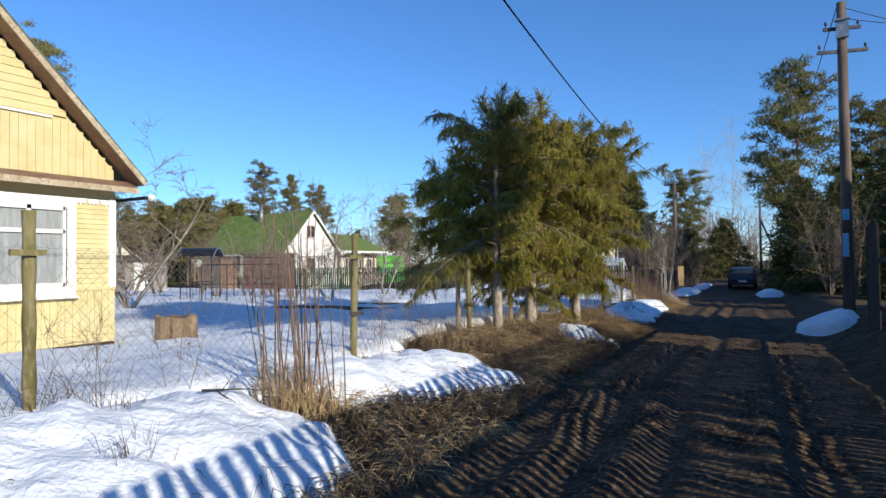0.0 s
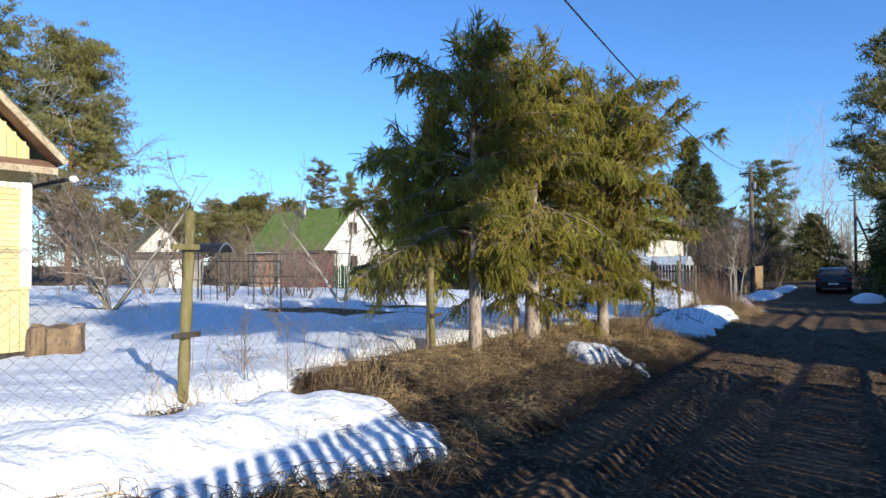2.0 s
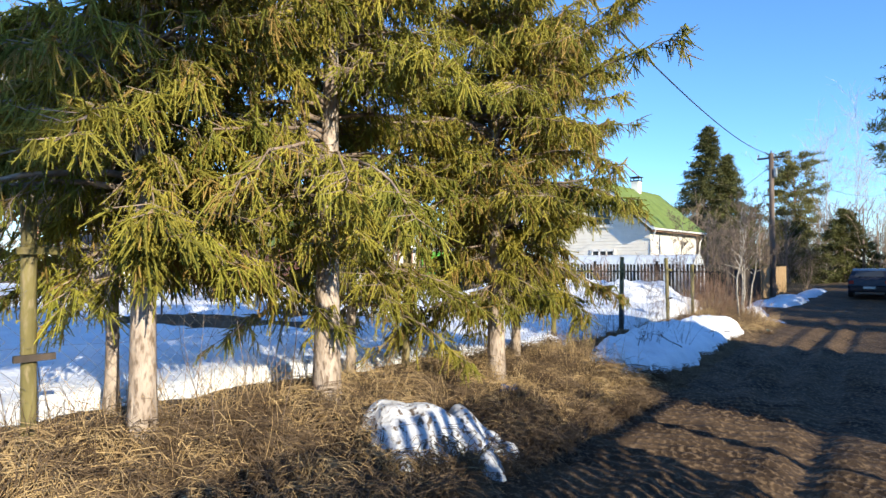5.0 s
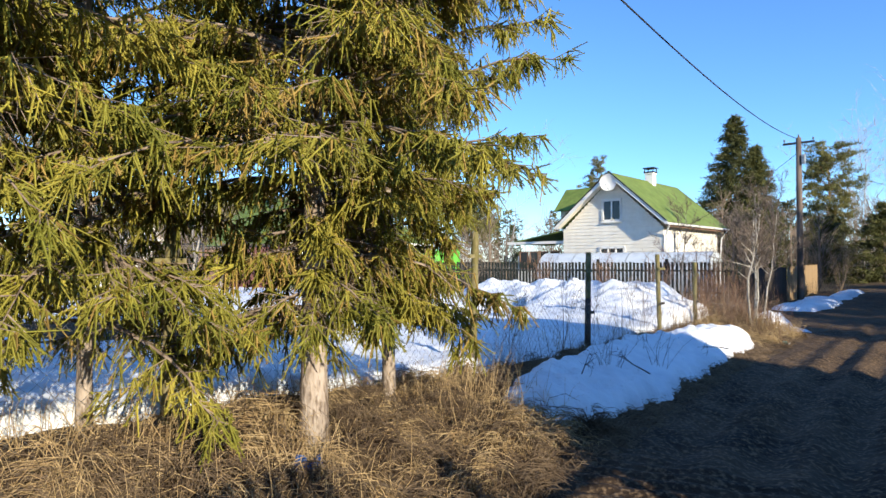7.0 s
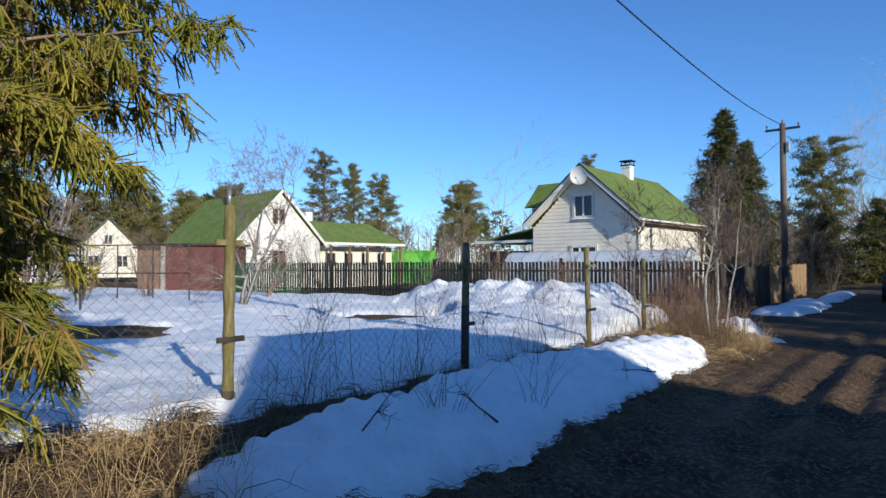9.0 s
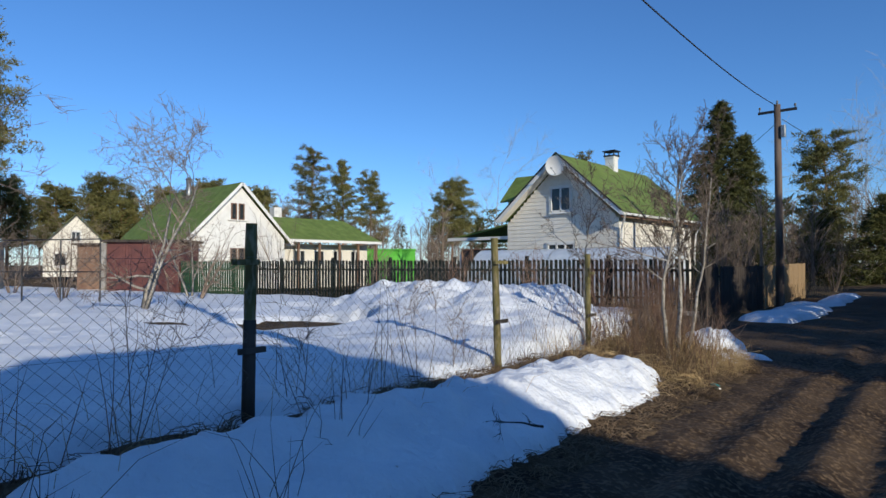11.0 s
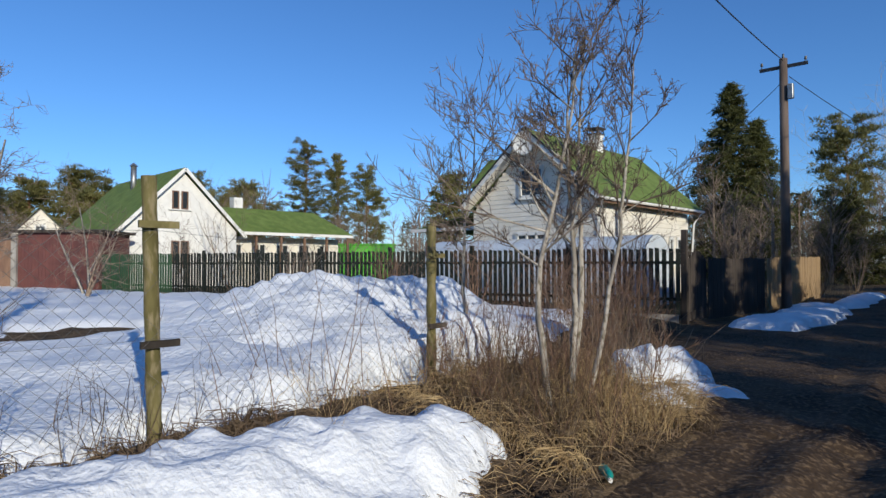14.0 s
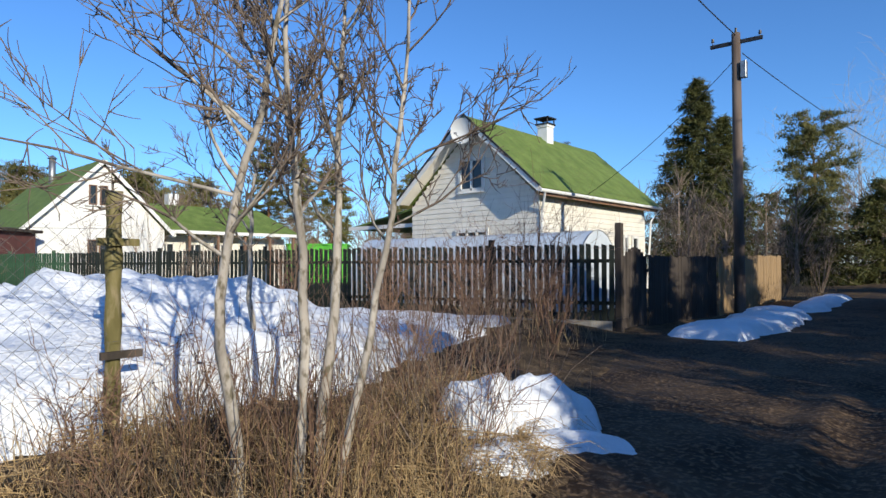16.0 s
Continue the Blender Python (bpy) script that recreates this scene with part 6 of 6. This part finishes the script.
for i, (x, y, n, h, sp) in enumerate([(-4.6, 22.8, 26, 0.8, 0.35), (-4.0, 23.2, 34, 0.85, 0.4), (-4.9, 23.9, 26, 0.95, 0.4), (-4.3, 24.9, 60, 1.15, 0.45), (-5.0, 25.8, 50, 1.3, 0.5), (-3.8, 24.2, 40, 0.9, 0.3), (-4.25, 14.5, 14, 1.0, 0.5), (-4.35, 17.2, 16, 1.1, 0.6),
                                      (-6.6, 28.3, 60, 1.5, 0.8), (-7.3, 30.6, 60, 1.6, 0.7), (-4.7, 20.8, 20, 1.1, 0.4), (-4.0, 6.8, 30, 0.9, 0.8), (-3.5, 1.8, 14, 0.8, 0.5)]):
    reed_clump("weed_stalks", x, y, n, h, sp, M_REDTWIG if i % 2 == 0 else M_TWIG, 60 + i, "dry brown weed stalks", "weeds", 0.25, 0.004)


def litter(name, n, seed, region, h, material, label):
    """Flattened dead grass lying over the bank."""
    rng = np.random.default_rng(seed)
    y = rng.uniform(region[0], region[1], n)
    u = rng.random(n)
    x0, x1 = road_left(y) + region[2], fence_x(y) + region[3]
    x = x0 + (x1 - x0) * u
    z = land(x, y)
    A = np.stack([x, y, z + 0.005], 1)
    az = rng.random(n) * 6.283
    d = np.stack([np.cos(az), np.sin(az), np.zeros(n)], 1)
    L = h * (0.5 + rng.random((n, 1)))
    p1 = A + (d * 0.6 + np.array([0, 0, 0.45])) * L * 0.5
    p2 = p1 + (d * 0.9 + np.array([0, 0, -0.3]) * rng.random((n, 1))) * L * 0.6
    v, f = join(sticks(A, p1, 0.0035, 0.003), sticks(p1, p2, 0.003, 0.001))
    tagged(new(name, mesh_np(name, v, f, material)), label, "grass", kind="stuff")


def tussocks(name, n, blades, seed, region, L, material, label):
    """Old grass combed over into low arching tussocks."""
    rng = np.random.default_rng(seed)
    cy = rng.uniform(region[0], region[1], n)
    x0, x1 = road_left(cy) + region[2], fence_x(cy) + region[3]
    cx = x0 + (x1 - x0) * rng.random(n)
    comb = rng.normal(scale=1.1, size=n) - 0.6
    y = np.repeat(cy, blades) + rng.normal(scale=0.06, size=n * blades)
    x = np.repeat(cx, blades) + rng.normal(scale=0.06, size=n * blades)
    az = np.repeat(comb, blades) + rng.normal(scale=0.75, size=n * blades)
    ln = np.repeat(L * (0.6 + 0.6 * rng.random(n)), blades)[:, None] * (0.5 + 0.7 * rng.random((n * blades, 1)))
    d = np.stack([np.cos(az), np.sin(az), np.zeros(n * blades)], 1)
    up = np.array([0, 0, 1.0])
    A = np.stack([x, y, land(x, y) - 0.01], 1)
    lift = 0.35 + 0.75 * rng.random((n * blades, 1))
    p1 = A + (d * 0.5 + up * lift) * ln * 0.4
    p2 = p1 + (d * 0.95 + up * (0.25 * lift - 0.12)) * ln * 0.35
    p3 = p2 + (d * 0.85 - up * (0.35 + 0.3 * rng.random((n * blades, 1)))) * ln * 0.35
    p3[:, 2] = np.maximum(p3[:, 2], land(p3[:, 0], p3[:, 1]) + 0.004)
    v, f = join(sticks(A, p1, 0.0032, 0.003), sticks(p1, p2, 0.003, 0.0024), sticks(p2, p3, 0.0024, 0.0008))
    tagged(new(name, mesh_np(name, v, f, material)), label, "grass", kind="stuff")


tussocks("grass_tussocks", 330, 34, 11, (2.2, 12.6, 0.1, -0.1), 0.42, M_STRAW_DARK, "matted brown tussocks of old grass along the verge")
tussocks("grass_tussocks", 150, 30, 12, (3.0, 12.4, -0.2, 0.0), 0.40, M_STRAW, "bleached tussocks of old grass under the spruces")
tussocks("grass_tussocks", 120, 30, 17, (-5.0, 2.8, 0.2, 1.0), 0.36, M_STRAW, "bleached grass tussocks between snow bank and mud")
tussocks("grass_tussocks", 140, 30, 13, (-5.0, 2.6, 0.25, 0.9), 0.34, M_STRAW_DARK, "matted brown grass between snow bank and mud")
tussocks("grass_tussocks", 110, 34, 14, (21.6, 26.0, -0.2, 0.1), 0.44, M_STRAW, "bleached tussocks round the bare trees")
tussocks("grass_tussocks", 90, 30, 15, (21.0, 26.0, 0.1, 0.2), 0.36, M_STRAW_DARK, "matted brown tussocks round the bare trees")
tussocks("grass_tussocks", 90, 22, 16, (12.6, 20.6, -1.55, 0.15), 0.30, M_STRAW_DARK, "dark old grass along the foot of the wire fence")
litter("grass_litter", 11500, 1, (-6, 12.5, 0.05, 0.0), 0.2, M_STRAW_DARK, "matted brown dead grass over the bank")
litter("grass_litter", 3000, 2, (2.6, 12.5, -0.3, -0.6), 0.24, M_STRAW, "bleached dead grass under the spruces")
litter("grass_litter", 3000, 3, (19.5, 27, 0.0, 0.2), 0.22, M_STRAW_DARK, "matted brown dead grass over the bank")
litter("grass_litter", 700, 4, (21.0, 26, -0.2, 0.0), 0.26, M_STRAW, "bleached dead grass round the bare trees")
litter("grass_litter", 1500, 5, (12, 19.5, 0.1, 1.6), 0.18, M_STRAW_DARK, "matted brown dead grass below the snow bank")


for i, (x, y, h) in enumerate([(-4.1, 22.7, 0.55), (-3.7, 23.3, 0.6), (-4.5, 22.2, 0.5), (-3.5, 24.3, 0.8), (-5.0, 23.0, 0.7), (-5.2, 24.2, 0.9), (-4.2, 24.6, 1.0), (-3.9, 22.0, 0.45), (-5.4, 25.6, 1.2), (-6.1, 27.2, 1.2), (-3.7, 22.9, 0.5), (-4.6, 25.4, 1.2)]):
    bare_plant("weed_bush", x, y, h, 7, 0.45, 400 + i, M_REDTWIG, "low reddish-brown twiggy weed", "weeds", "low weeds", depth=2, r=0.007, kids=4, first=0.2, up=0.3, rmin=0.0028)
for i, (x, y, h) in enumerate([(-4.2, 13.6, 0.8), (-4.3, 15.2, 0.9), (-4.35, 16.6, 0.7), (-4.4, 18.2, 0.9), (-4.55, 18.9, 0.7), (-3.45, 1.9, 0.6), (-3.0, -2.4, 0.7), (-3.1, -1.6, 0.5), (-3.55, 2.6, 0.7)]):
    bare_plant("dry_weed", x, y, h + 0.2, 3, 0.25, 440 + i, M_TWIG, "thin dry weed stems against the wire fence", "weeds", "weeds along the wire fence", depth=2, r=0.005, kids=4, first=0.35, up=0.4, rmin=0.0025)

# ---- small clutter ----
def fallen_branch(x, y, L, ang, seed, lift=0.3):
    rng = np.random.default_rng(seed)
    A, B, r0, r1 = grow(rng, (0, 0, 0), L, 1, 0.2, 2, 0.16, 0.0, 0.011, 3, 0.2, 0.003)
    v, f = sticks(A, B, r0, r1)
    rot = np.array(Matrix.Rotation(radians(ang), 3, "Z") @ Matrix.Rotation(radians(80), 3, "Y"))
    ob = new("fallen_branch", mesh_np("fallen_branch", v @ rot.T, f, M_DARKWOOD))
    ob.location = (x, y, at(x, y) + lift)
    return tagged(ob, "thin dark fallen branch lying on the snow", "branch", "fallen branches")


fallen_branch(-2.74, 13.1, 0.4, 100, 1, 0.27)
fallen_branch(-2.45, 14.3, 0.6, 150, 2, 0.27)
fallen_branch(-2.5, 17.6, 0.5, 200, 3, 0.31)
fallen_branch(-2.4, -1.9, 0.5, 60, 4, 0.25)
bt = thing("plastic_bottle", pose(-2.6, 21.9, float(land(-2.6, 21.9)) + 0.04, 90, 0, 40), "crushed teal plastic bottle lying in dry grass", "bottle")
part("body", MB().tube([(0, 0, -0.11), (0, 0, -0.1), (0.01, 0, 0.03), (0, 0, 0.08), (0, 0, 0.11)], [0.02, 0.036, 0.03, 0.02, 0.013], 12), M_TEAL, bt, smooth=True)
part("cap", MB().tube([(0, 0, 0.11), (0, 0, 0.128)], 0.015, 12), M_WHITE, bt)
bg = thing("plastic_bag", pose(-2.75, 9.35, at(-2.75, 9.35) + 0.03, 0, 0, 30), "scrap of blue plastic bag in dry grass", "litter")
bv = [(0.14 * math.cos(k * 0.52) * (0.6 + 0.4 * math.sin(k * 2.1)), 0.08 * math.sin(k * 0.52), 0.0) for k in range(12)] + [(0.09 * math.cos(k * 0.52), 0.05 * math.sin(k * 0.52 + 0.3), 0.07 + 0.03 * math.sin(k * 1.7)) for k in range(12)]
part("crumpled_film", MB().solid(bv, [(k, (k + 1) % 12, 12 + (k + 1) % 12, 12 + k) for k in range(12)] + [tuple(range(12, 24))]), M_BLUE, bg)
for i, (x, y, n, h) in enumerate([(-1.75, -2.9, 50, 0.12), (-2.6, -2.4, 30, 0.14), (-3.0, 14.2, 20, 0.5), (-3.3, 16.2, 14, 0.4), (-2.8, 15.4, 10, 0.45)]):
    reed_clump("grass_tuft", x, y, n, h + 0.28, 0.07, M_STRAW_DARK, 200 + i, "small tuft of dead grass sticking out of the snow", "grass", 0.9, 0.003)
